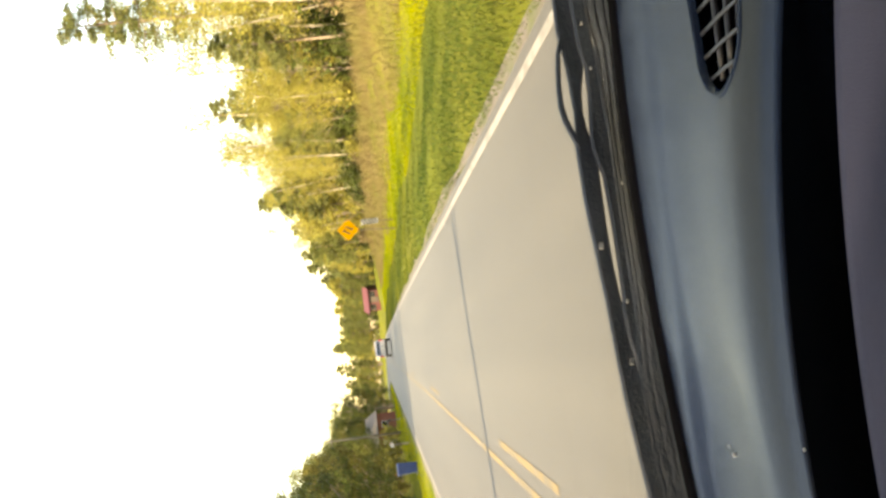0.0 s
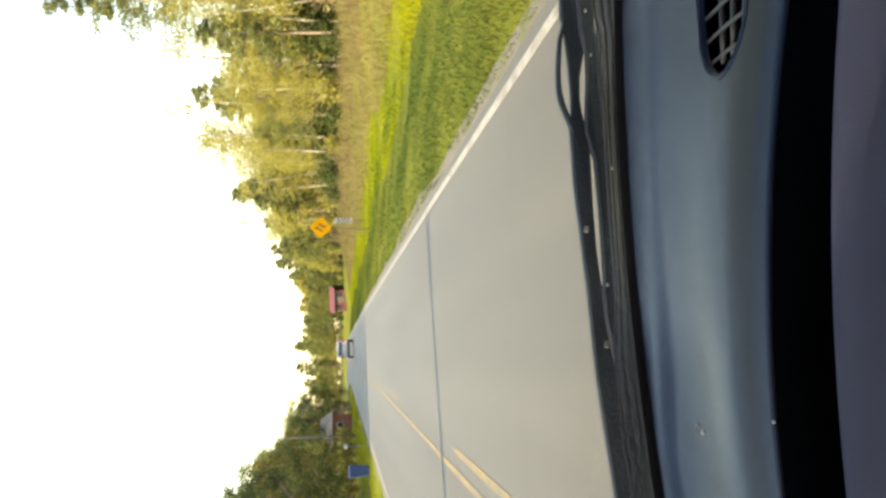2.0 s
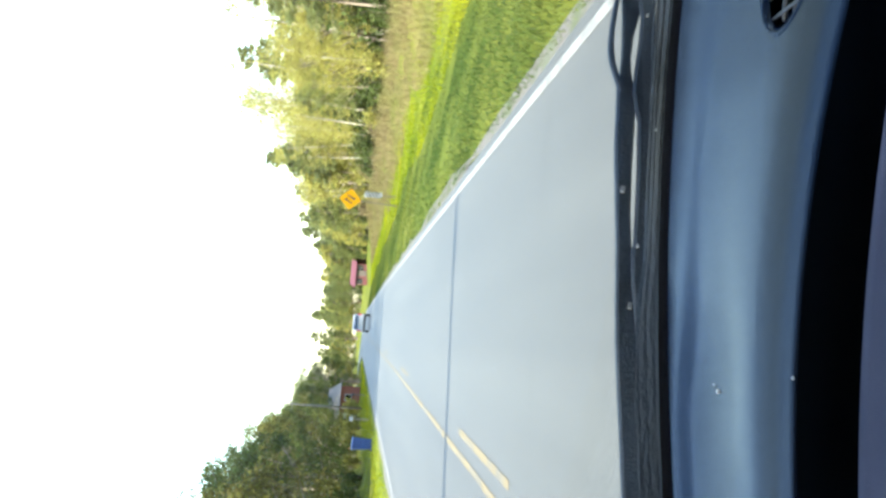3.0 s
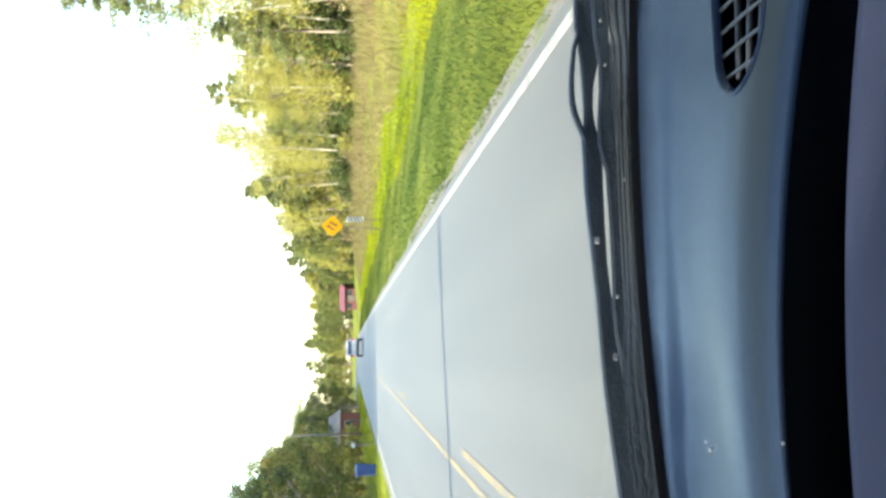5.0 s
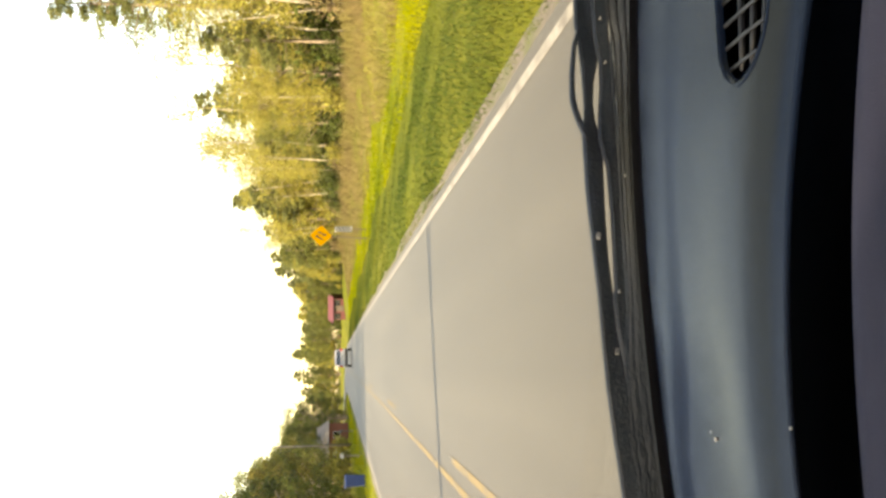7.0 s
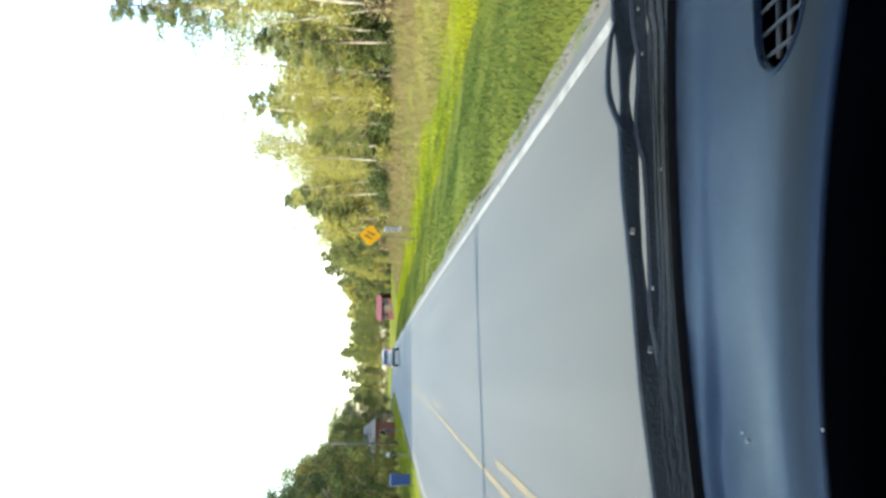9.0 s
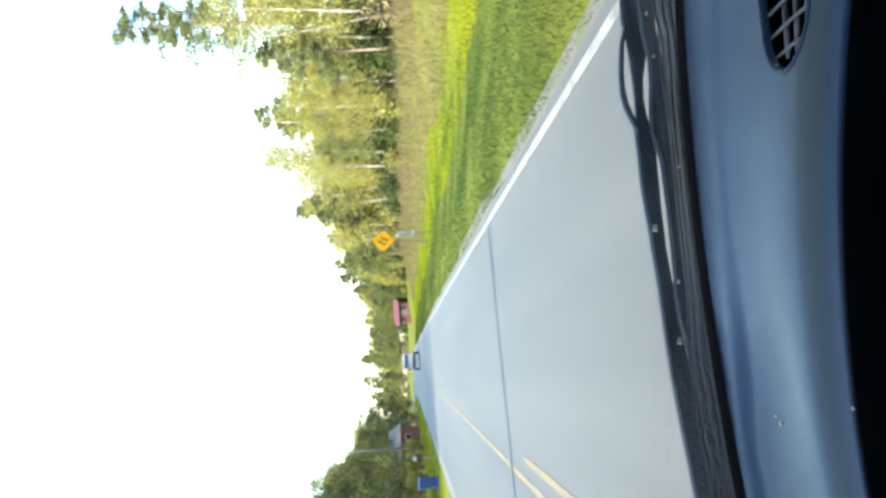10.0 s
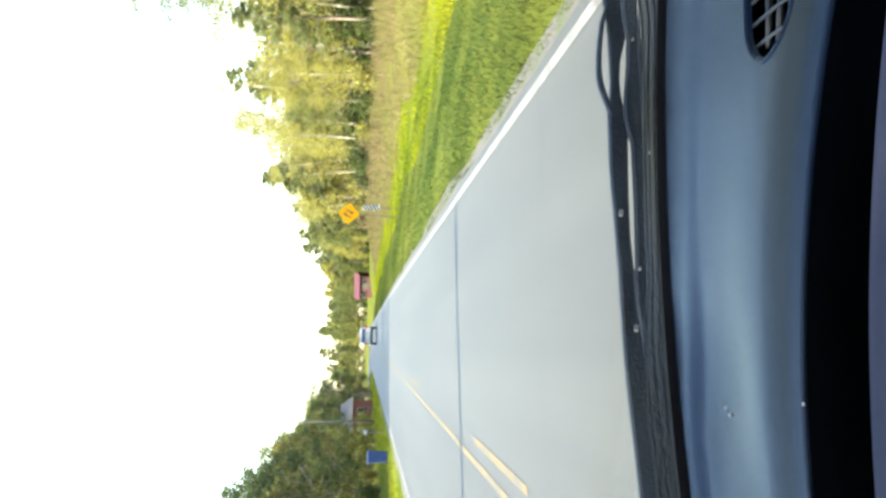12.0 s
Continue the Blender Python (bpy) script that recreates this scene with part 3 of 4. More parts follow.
# the body around: bonnet, doors, roof, back, floor; closes the cabin
verts, faces = [], []
profile = [(0.905, 0.893), (1.05, 0.86), (1.25, 0.80), (1.5, 0.715), (1.72, 0.62), (1.82, 0.52), (1.86, 0.38), (1.80, 0.26)]
for i in range(13):
    s = i / 12
    x = CAR_L - 0.04 + (CAR_R - CAR_L + 0.08) * s
    drop = 0.10 * abs(2 * s - 1) ** 3
    verts += [(x, y - 0.12 * abs(2 * s - 1) ** 2, z - drop * (0.5 if z > 0.5 else 0)) for y, z in profile]
w = len(profile)
faces = [(i * w + j, i * w + j + 1, (i + 1) * w + j + 1, (i + 1) * w + j) for i in range(12) for j in range(w - 1)]
mesh_object("bonnet", verts, faces, M_BODY, car, smooth=True)
SILL = [(1.80, 0.28)] + [(1.25 + 0.37 * math.cos(q), 0.30 + 0.37 * math.sin(q)) for q in [math.pi * k / 10 for k in range(11)]]
SILL += [(-1.6 + 0.37 * math.cos(q), 0.30 + 0.37 * math.sin(q)) for q in [math.pi * k / 10 for k in range(11)]]
SIDE = SILL + [(-2.62, 0.32), (-2.68, 0.60), (-2.64, 0.95), (-0.9, 0.94), (0.62, 0.92), (0.92, 0.86), (1.25, 0.77), (1.5, 0.69), (1.72, 0.60), (1.80, 0.50)]


def slab(outline, x0, x1, bm=None):
    """A flat outline in the plane along the car, given thickness across it."""
    bm = bm or bmesh.new()
    near, far = [bm.verts.new((x0, y, z)) for y, z in outline], [bm.verts.new((x1, y, z)) for y, z in outline]
    bm.faces.new(near)
    bm.faces.new(far[::-1])
    for k in range(len(outline)):
        n = (k + 1) % len(outline)
        bm.faces.new((near[k], far[k], far[n], near[n]))
    bmesh.ops.recalc_face_normals(bm, faces=bm.faces)
    return bm


for side, x0, x1 in ((-1, CAR_L - 0.06, CAR_L), (1, CAR_R, CAR_R + 0.06)):
    part("side_panel", slab(SIDE, x0, x1), M_BODY, car)
    inner = (x0 + 0.018, x1 - 0.018)
    part("pillar", slab([(0.70, 0.92), (0.78, 0.90), (0.14, 1.585), (0.05, 1.585)], *inner), M_LINER, car)
    part("pillar", slab([(-0.72, 0.94), (-0.82, 0.94), (-0.84, 1.585), (-0.72, 1.585)], *inner), M_LINER, car)
    part("pillar", slab([(-2.05, 0.95), (-2.64, 0.95), (-2.40, 1.585), (-1.95, 1.585)], *inner), M_BODY, car)
    part("rear_side_window", slab([(-0.82, 0.94), (-2.05, 0.95), (-1.95, 1.585), (-0.84, 1.585)], x0 + 0.026, x1 - 0.026), M_GLASS_DARK, car)
    handle = x0 - 0.012 if side < 0 else x1 + 0.012
    for y in (-0.62, -1.05):
        part("door_handle", box(0.024, 0.17, 0.03, (handle, y, 0.82), 0.008), M_BODY, car)
# unseen panel and seats, added to keep light from behind off the dashboard
part("rear_light_block", box(CAR_R - CAR_L, 0.04, 1.25, ((CAR_L + CAR_R) / 2, -1.0, 0.94), 0.01), M_LINER, car, "unseen grey panel added behind the seats to block light")
for x in (0.0, 0.72):
    seat = part("seat", box(0.50, 0.46, 0.16, (x, -0.42, 0.46), 0.05), M_LINER, car, "grey cloth front seat")
    part("seat_back", box(0.48, 0.13, 0.62, (x, -0.72, 0.82), 0.05, (12, 0, 0)), M_LINER, seat)
    part("headrest", box(0.26, 0.09, 0.17, (x, -0.80, 1.24), 0.035, (8, 0, 0)), M_LINER, seat)
part("roof", box(CAR_R - CAR_L, 2.75, 0.05, ((CAR_L + CAR_R) / 2, -1.25, 1.57), 0.02), M_LINER, car, "grey cloth headliner under the roof")
part("roof_skin", box(CAR_R - CAR_L + 0.10, 2.62, 0.03, ((CAR_L + CAR_R) / 2, -1.22, 1.612), 0.014), M_BODY, car)
part("tail_panel", box(CAR_R - CAR_L + 0.1, 0.06, 0.66, ((CAR_L + CAR_R) / 2, -2.64, 0.64), 0.02), M_BODY, car)
part("rear_window", box(CAR_R - CAR_L, 0.02, 0.68, ((CAR_L + CAR_R) / 2, -2.52, 1.27), 0.0, (-20, 0, 0)), M_GLASS_DARK, car)
for x in (CAR_L + 0.09, CAR_R - 0.09):
    part("tail_lamp", box(0.16, 0.03, 0.26, (x, -2.675, 0.80), 0.01), M_RED, car)
    part("headlamp", box(0.26, 0.10, 0.14, (x + (0.05 if x < 0 else -0.05), 1.66, 0.58), 0.03), M_CHROME, car)
part("bumper", box(CAR_R - CAR_L, 0.12, 0.22, ((CAR_L + CAR_R) / 2, 1.74, 0.38), 0.04), M_BLACK, car)
part("cabin_floor", box(CAR_R - CAR_L, 3.6, 0.05, ((CAR_L + CAR_R) / 2, -0.85, 0.30)), M_LINER, car)
part("bulkhead", box(CAR_R - CAR_L, 0.04, 0.60, ((CAR_L + CAR_R) / 2, 0.89, 0.58)), M_BLACK, car)


def wheel(at, parent, r=0.32, wide=0.2):
    bm = bmesh.new()
    made = bmesh.ops.create_cone(bm, cap_ends=True, segments=28, radius1=r, radius2=r, depth=wide)["verts"]
    bmesh.ops.bevel(bm, geom=[e for e in bm.edges if len(e.link_faces) == 2 and any(len(q.verts) > 4 for q in e.link_faces)], offset=0.03, segments=3, affect="EDGES")
    bmesh.ops.transform(bm, matrix=pose(*at, 0, 90, 0), verts=bm.verts)
    tyre = part("wheel", bm, M_TYRE, parent, smooth=False)
    bm = bmesh.new()
    bmesh.ops.create_cone(bm, cap_ends=True, segments=24, radius1=r * 0.62, radius2=r * 0.55, depth=wide + 0.015)
    bmesh.ops.transform(bm, matrix=pose(*at, 0, 90, 0), verts=bm.verts)
    part("rim", bm, M_STEEL, tyre)


for x in (CAR_L + 0.07, CAR_R - 0.07):
    for y in (1.25, -1.6):
        wheel((x, y, 0.32), car)


# ---------------------------------------------------------------- the vehicle ahead
def van_ahead(at):
    v = tagged(empty("station_wagon", at), "pale silver station wagon driving ahead on the road", "car")
    bm = bmesh.new()
    outline = [(0.0, 0.35), (-0.03, 0.60), (0.02, 1.02), (0.22, 1.50), (0.45, 1.60), (2.6, 1.58), (3.4, 1.05), (4.5, 0.88), (4.6, 0.40)]
    rings = []
    for s in (-1, -0.92, 0.92, 1):
        ring = []
        for y, z in outline:
            half = 0.90 if z < 1.05 else 0.90 - 0.30 * (z - 1.05)
            inset = 0.0 if abs(s) < 0.95 else 0.04
            ring.append(bm.verts.new((half * s, y + (inset if y < 2 else -inset), z - (inset if z > 1.2 else 0))))
        rings.append(ring)
    for a, b in zip(rings, rings[1:]):
        for k in range(len(outline) - 1):
            bm.faces.new((a[k], a[k + 1], b[k + 1], b[k]))
    bm.faces.new(rings[0])
    bm.faces.new(rings[-1])
    bm.faces.new([r[0] for r in rings] + [r[-1] for r in reversed(rings)])
    body = part("body", bm, M_SUV, v)
    part("rear_window", box(1.36, 0.03, 0.42, (0, 0.105, 1.27), 0.01, (-22, 0, 0)), M_GLASS_DARK, v, "dark tinted rear window")
    part("bumper", box(1.78, 0.16, 0.24, (0, -0.06, 0.50), 0.05), M_SIGN_BLACK, v, "dark plastic rear bumper")
    part("plate", box(0.42, 0.012, 0.13, (0, -0.035, 0.80), 0.004), M_SIGN_WHITE, v)
    for s in (-1, 1):
        part("tail_lamp", box(0.15, 0.06, 0.36, (0.80 * s, 0.0, 0.98), 0.02), M_RED, v, "red tail lamp")
        part("side_window", box(0.03, 2.0, 0.36, (0.845 * s, 1.5, 1.28), 0.01, (0, -17 * s, 0)), M_GLASS_DARK, v)
        for y in (0.85, 3.6):
            wheel((0.80 * s, y, 0.33), v, 0.33)
    part("tailgate_handle", box(0.5, 0.03, 0.04, (0, -0.03, 0.98), 0.01), M_CHROME, v)
    return v


van_ahead((0.45, 80, 0.0))


# ---------------------------------------------------------------- trees
def leaves(centres, size, rng, droop=0.0):
    """One rhombic leaf or sprig about each centre."""
    n = len(centres)
    a = rng.normal(size=(n, 3))
    a[:, 2] -= droop
    a /= np.linalg.norm(a, axis=1, keepdims=True)
    b = np.cross(a, rng.normal(size=(n, 3)))
    b /= np.linalg.norm(b, axis=1, keepdims=True)
    s = size * rng.uniform(0.6, 1.4, size=(n, 1))
    corners = np.stack([centres - a * s, centres + b * s * 0.45, centres + a * s, centres - b * s * 0.45], axis=1).reshape(-1, 3)
    return corners, [(4 * k, 4 * k + 1, 4 * k + 2, 4 * k + 3) for k in range(n)]


def broad_tree(name, label, height, spread, seed, mat, count=4200, low=0.18, size=0.17, clumps_n=46):
    """A spreading tree: tapered trunk, limbs, and an uneven crown of leaf clumps with gaps."""
    rng = np.random.default_rng(seed)
    t = tagged(empty(name), label, "tree", "roadside trees")
    lean = rng.normal(size=2) * 0.25
    bm = rod([(0, 0, -0.3), (0.02, 0, 0.4), (lean[0] * 0.4, lean[1] * 0.4, height * 0.35), (lean[0], lean[1], height * 0.62), (lean[0] * 1.3, lean[1] * 1.3, height * 0.85)],
             [0.030 * height, 0.022 * height, 0.016 * height, 0.010 * height, 0.003 * height], 9)
    clumps = []
    for k in range(clumps_n):
        up = low + (0.97 - low) * rng.uniform() ** 0.8
        reach = spread * (0.35 + 0.65 * math.sin(math.pi * min(1, (up - low) / (1.0 - low) * 0.78 + 0.18))) * rng.uniform(0.45, 1.05)
        ang = rng.uniform(0, 2 * math.pi)
        c = np.array([lean[0] * up + reach * math.cos(ang), lean[1] * up + reach * math.sin(ang), height * up])
        clumps.append((c, rng.uniform(0.45, 1.0) * spread * 0.26 * (46 / clumps_n) ** 0.28))
        if k % max(3, clumps_n // 16) == 0:
            start = (lean[0] * up * 0.6, lean[1] * up * 0.6, height * max(0.18, up - 0.22))
            rod([start, tuple((np.array(start) + c) / 2 + np.array([0, 0, 0.15])), tuple(c)], [0.007 * height, 0.0045 * height, 0.002 * height], 5, bm)
    part("trunk", bm, M_BARK, t, smooth=True)
    centres = []
    for c, r in clumps:
        n = max(20, int(count / len(clumps)))
        centres.append(c + rng.normal(size=(n, 3)) * r * 0.62 * np.array([1, 1, 0.8]))
    v, f = leaves(np.concatenate(centres), size, rng)
    mesh_object("crown", v, f, mat, t)
    return t


def pine_tree(name, label, height, seed, bare=0.45, count=3600, reach=0.2, size=0.19):
    """A tall pine: straight bare trunk, whorls of drooping boughs, tufted needles."""
    rng = np.random.default_rng(seed)
    t = tagged(empty(name), label, "tree", "roadside trees")
    sway = rng.normal(size=2) * 0.2
    bm = rod([(0, 0, -0.3), (0, 0, 0.5), (sway[0] * 0.5, sway[1] * 0.5, height * 0.5), (sway[0], sway[1], height)],
             [0.016 * height, 0.0125 * height, 0.0095 * height, 0.0015 * height], 9)
    boughs = 38
    centres = []
    for k in range(boughs):
        up = bare + (1 - bare) * (k + rng.uniform(0, 0.8)) / boughs
        length = height * reach * (0.25 + 0.85 * (1 - (up - bare) / (1 - bare)) ** 0.7) * rng.uniform(0.55, 1.15)
        ang = k * 2.4 + rng.uniform(-0.5, 0.5)
        base = np.array([sway[0] * up, sway[1] * up, height * up])
        tip = base + np.array([math.cos(ang) * length, math.sin(ang) * length, length * rng.uniform(-0.25, 0.25)])
        rod([tuple(base), tuple((base + tip) / 2 + np.array([0, 0, 0.06 * length])), tuple(tip)], [0.0035 * height, 0.0022 * height, 0.001 * height], 5, bm)
        n = int(count / boughs)
        s = rng.uniform(0.35, 1.05, size=(n, 1))
        centres.append(base + (tip - base) * s + rng.normal(size=(n, 3)) * np.array([0.30, 0.30, 0.20]) * (0.4 + length * 0.22))
    for k in range(6):
        up, ang = rng.uniform(0.2, bare), rng.uniform(0, 6.3)
        base = np.array([0, 0, height * up])
        rod([tuple(base), tuple(base + np.array([math.cos(ang), math.sin(ang), -0.1]) * rng.uniform(0.4, 1.3))], [0.02, 0.008], 5, bm)
    part("trunk", bm, M_BARK, t, smooth=True)
    v, f = leaves(np.concatenate(centres), size, rng, 0.5)
    mesh_object("crown", v, f, M_NEEDLE, t)
    return t


def pole_tree(name, label, height, seed):
    """A thin straight pale trunk with a few twigs and a small high crown."""
    rng = np.random.default_rng(seed)
    t = tagged(empty(name), label, "tree", "roadside trees")
    a, b = rng.normal(size=2) * 0.25
    bm = rod([(0, 0, -0.3), (a * 0.2, b * 0.2, height * 0.3), (a, b, height * 0.65), (a * 1.6, b * 1.6, height)], [0.11, 0.09, 0.065, 0.015], 8)
    centres = []
    for k in range(16):
        up, ang, out = rng.uniform(0.35, 1.0), rng.uniform(0, 6.28), rng.uniform(0.4, 1.4)
        base = np.array([a * up, b * up, height * up])
        tip = base + np.array([math.cos(ang) * out, math.sin(ang) * out, out * rng.uniform(0.1, 0.7)])
        rod([tuple(base), tuple(tip)], [0.022, 0.006], 5, bm)
        centres.append(base + (tip - base) * rng.uniform(0.4, 1.1, size=(150, 1)) + rng.normal(size=(150, 3)) * 0.34)
    part("trunk", bm, M_PALEBARK, t, smooth=True)
    v, f = leaves(np.concatenate(centres), 0.072, rng)
    mesh_object("crown", v, f, M_LEAF_YELLOW, t)
    return t


def bush(name, label, height, seed, mat, count=900, size=0.12):
    rng = np.random.default_rng(seed)
    t = tagged(empty(name), label, "bush", "roadside bushes")
    bm = bmesh.new()
    centres = []
    for k in range(14):
        ang, out = rng.uniform(0, 6.28), rng.uniform(0.1, 0.75) * height * 0.6
        tip = np.array([math.cos(ang) * out, math.sin(ang) * out, height * rng.uniform(0.4, 0.95)])
        rod([(0, 0, -0.1), tuple(tip * 0.5 + np.array([0, 0, 0.1])), tuple(tip)], [0.03, 0.018, 0.006], 5, bm)
        n = count // 14
        centres.append(tip * rng.uniform(0.35, 1.05, size=(n, 1)) + rng.normal(size=(n, 3)) * height * 0.13)
    part("stem", bm, M_BARK, t)
    c = np.concatenate(centres)
    c[:, 2] = np.maximum(c[:, 2], 0.05)
    v, f = leaves(c, size, rng)
    mesh_object("foliage", v, f, mat, t)
    return t


# shade in the woods and undergrowth is put into this leaf colour
M_LEAF_SHADED = material("shaded_oak_leaves", [(0.034, 0.050, 0.013), (0.085, 0.098, 0.024)], 1.0, 4, 0.55, leafy=0.4, random_tint=0.45, per_island=True, spec=0.12)
# golden sunlight on the left-hand crowns is put into this leaf colour
M_LEAF_SUNLIT = material("sunlit_oak_leaves", [(0.075, 0.072, 0.018), (0.150, 0.128, 0.034)], 1.0, 4, 0.55, leafy=0.4, random_tint=0.45, per_island=True, spec=0.1)
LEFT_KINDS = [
    broad_tree("live_oak", "spreading roadside oak with shade in its leaf colour", 11.5, 4.2, 71, M_LEAF_SHADED, count=10500, low=0.05, size=0.115, clumps_n=80),
    broad_tree("live_oak", "rounded dense oak with golden sunlight in its leaf colour", 10.5, 3.8, 72, M_LEAF_SUNLIT, count=10500, low=0.04, size=0.115, clumps_n=80),
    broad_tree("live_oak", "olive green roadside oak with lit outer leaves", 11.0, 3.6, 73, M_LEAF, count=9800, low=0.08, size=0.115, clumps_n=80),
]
KINDS = [
    broad_tree("oak_tree", "broad green roadside tree with an uneven crown", 11.0, 3.6, 11, M_LEAF, count=7000, size=0.17, clumps_n=90),
    broad_tree("oak_tree", "yellowing broadleaf tree at the wood's edge", 10.0, 3.0, 12, M_LEAF_YELLOW, count=7000, low=0.1, size=0.165, clumps_n=90),
    pine_tree("pine_tree", "tall pine with a bare lower trunk", 14.0, 13, count=6000, size=0.17),
    pine_tree("pine_tree", "slender pine with drooping boughs", 12.0, 14, bare=0.3, reach=0.22, count=6000, size=0.17),
    broad_tree("oak_tree", "dense dark green broadleaf tree", 11.0, 3.9, 15, M_LEAF, count=7500, low=0.06, size=0.175, clumps_n=90),
    pine_tree("pine_tree", "sparse tall pine with an open crown", 17.0, 16, bare=0.55, count=1900, reach=0.17, size=0.18),
]
BUSHES = [
    bush("bush", "yellow-green leafy bush beside the road verge", 2.2, 21, M_LEAF_YELLOW),
    bush("bush", "brown dry brush at the wood's edge", 1.9, 22, M_BRUSH),
    bush("bush", "undergrowth bush with shade in its leaf colour", 2.6, 23, M_LEAF_SHADED),
]
FINE = [
    broad_tree("oak_tree", "broad green roadside tree with fine leaves", 11.0, 3.6, 41, M_LEAF, count=24000, size=0.062, clumps_n=150, low=0.30),
    broad_tree("oak_tree", "yellowing broadleaf tree with fine leaves", 10.0, 3.0, 42, M_LEAF_YELLOW, low=0.26, count=22000, size=0.060, clumps_n=150),
    pine_tree("pine_tree", "tall pine with a bare pale trunk", 14.0, 43, count=20000, size=0.082),
    pine_tree("pine_tree", "slender pine with drooping needle boughs", 12.0, 44, bare=0.3, reach=0.22, count=20000, size=0.082),
    broad_tree("oak_tree", "dense fine-leaved tree with shade in its leaf colour", 11.0, 3.9, 45, M_LEAF_SHADED, count=24000, low=0.16, size=0.066, clumps_n=150),
    pine_tree("pine_tree", "sparse tall pine with an open crown above the wood", 17.0, 46, bare=0.58, count=10000, reach=0.16, size=0.082),
]
POLES = [
    pole_tree("slender_tree", "slender pale-trunked tree at the wood's edge", 8.5, 61),
    pole_tree("slender_tree", "thin pale-trunked tree with a small crown", 10.0, 62),
    pole_tree("slender_tree", "thin leaning pale-trunked young tree", 7.5, 63),
]
used = set()
place_rng = random.Random(5)


def plant(kind, x, y, height_factor, store):
    """Stand a tree or bush of that kind on the ground; the first of a kind is the model itself."""
    if store is KINDS and 20 < y < 82 and x > 0:
        store = FINE
    x += bend(y)
    m = pose(x, y, land(x, y) - 0.03, 0, 0, place_rng.uniform(0, 360))
    s = height_factor * (0.80 + 0.20 * min(max((y - 50) / 40, 0.0), 1.0) if x > 8 and store in (KINDS, FINE, POLES) and kind != 5 else 1.0)
    if (id(store), kind) not in used:
        used.add((id(store), kind))
        ob = store[kind]
        ob.matrix_basis = m @ Matrix.Diagonal((s, s, s, 1))
        return ob
    ob = copy_thing(store[kind], m)
    ob.scale = (s * place_rng.uniform(0.9, 1.1), s * place_rng.uniform(0.9, 1.1), s)
    return ob


# the wood on the right, three rows deep, with bushes along its foot
y = 26.0
while y < 330:
    plant(place_rng.choice([0, 1, 3, 1, 4, 2]), 17.0 + place_rng.uniform(-1.4, 1.6), y, place_rng.uniform(0.62, 0.92), KINDS)
    y += place_rng.uniform(3.6, 6.4) * (1 + y / 300)
y = 30.0
while y < 330:
    plant(place_rng.choice([2, 2, 3, 0, 1, 4]), 23.0 + place_rng.uniform(-2, 2.5), y, place_rng.uniform(0.8, 1.1), KINDS)
    y += place_rng.uniform(4.5, 7.5) * (1 + y / 300)
y = 36.0
while y < 330:
    plant(place_rng.choice([2, 0, 4, 4, 2]), 33.0 + place_rng.uniform(-3, 5), y, place_rng.uniform(0.95, 1.2), KINDS)
    y += place_rng.uniform(9, 13) * (1 + y / 300)
plant(5, 20.5, 46.0, 1.0, KINDS)
plant(5, 22.5, 51.0, 0.95, KINDS)
plant(5, 30.0, 150.0, 0.9, KINDS)
y = 27.0
while y < 130:
    plant(place_rng.choice([0, 1, 2]), 15.6 + place_rng.uniform(-0.8, 4.0), y, place_rng.uniform(0.8, 1.15), POLES)
    y += place_rng.uniform(0.55, 1.7) * (1 + y / 90)
y = 30.0
while y < 110:
    plant(place_rng.choice([0, 1, 1, 2]), 19.5 + place_rng.uniform(-2.5, 3.5), y, place_rng.uniform(1.0, 1.5), POLES)
    y += place_rng.uniform(0.5, 1.5) * (1 + y / 90)
y = 24.0
while y < 200:
    plant(place_rng.choice([0, 1, 1, 2]), 14.2 + place_rng.uniform(-0.8, 1.5), y, place_rng.uniform(0.5, 1.1), BUSHES)
    y += place_rng.uniform(2.0, 4.2) * (1 + y / 120)
y = 34.0
while y < 240:
    plant(place_rng.choice([2, 2, 0]), 27.0 + place_rng.uniform(-5, 9), y, place_rng.uniform(1.6, 2.6), BUSHES)
    y += place_rng.uniform(1.6, 3.2) * (1 + y / 150)
# shade-coloured bushes that darken the inside of the wood
y = 30.0
while y < 200:
    plant(2, 20.5 + place_rng.uniform(-1.5, 2.0), y, place_rng.uniform(1.0, 1.9), BUSHES)
    y += place_rng.uniform(2.0, 3.6) * (1 + y / 120)
y = 27.0
while y < 170:
    plant(2, 17.6 + place_rng.uniform(-1.0, 1.6), y, place_rng.uniform(0.9, 1.7), BUSHES)
    y += place_rng.uniform(1.2, 2.4) * (1 + y / 120)
y = 88.0
while y < 300:
    plant(place_rng.choice([4, 0, 4, 1]), 15.5 + place_rng.uniform(-1.2, 2.5), y, place_rng.uniform(0.55, 0.8), KINDS)
    y += place_rng.uniform(4.5, 7.0) * (1 + y / 300)
# the wood on the left
y = 40.0
while y < 300:
    plant(place_rng.choice([0, 1, 0, 2, 1]), -14.5 + place_rng.uniform(-2.0, 1.5), y, place_rng.uniform(0.95, 1.25), LEFT_KINDS)
    y += place_rng.uniform(4.5, 7.0) * (1 + y / 300)
y = 50.0
while y < 300:
    plant(place_rng.choice([0, 1, 0]), -22 + place_rng.uniform(-3, 3), y, place_rng.uniform(1.1, 1.4), LEFT_KINDS)
    y += place_rng.uniform(7, 10) * (1 + y / 300)
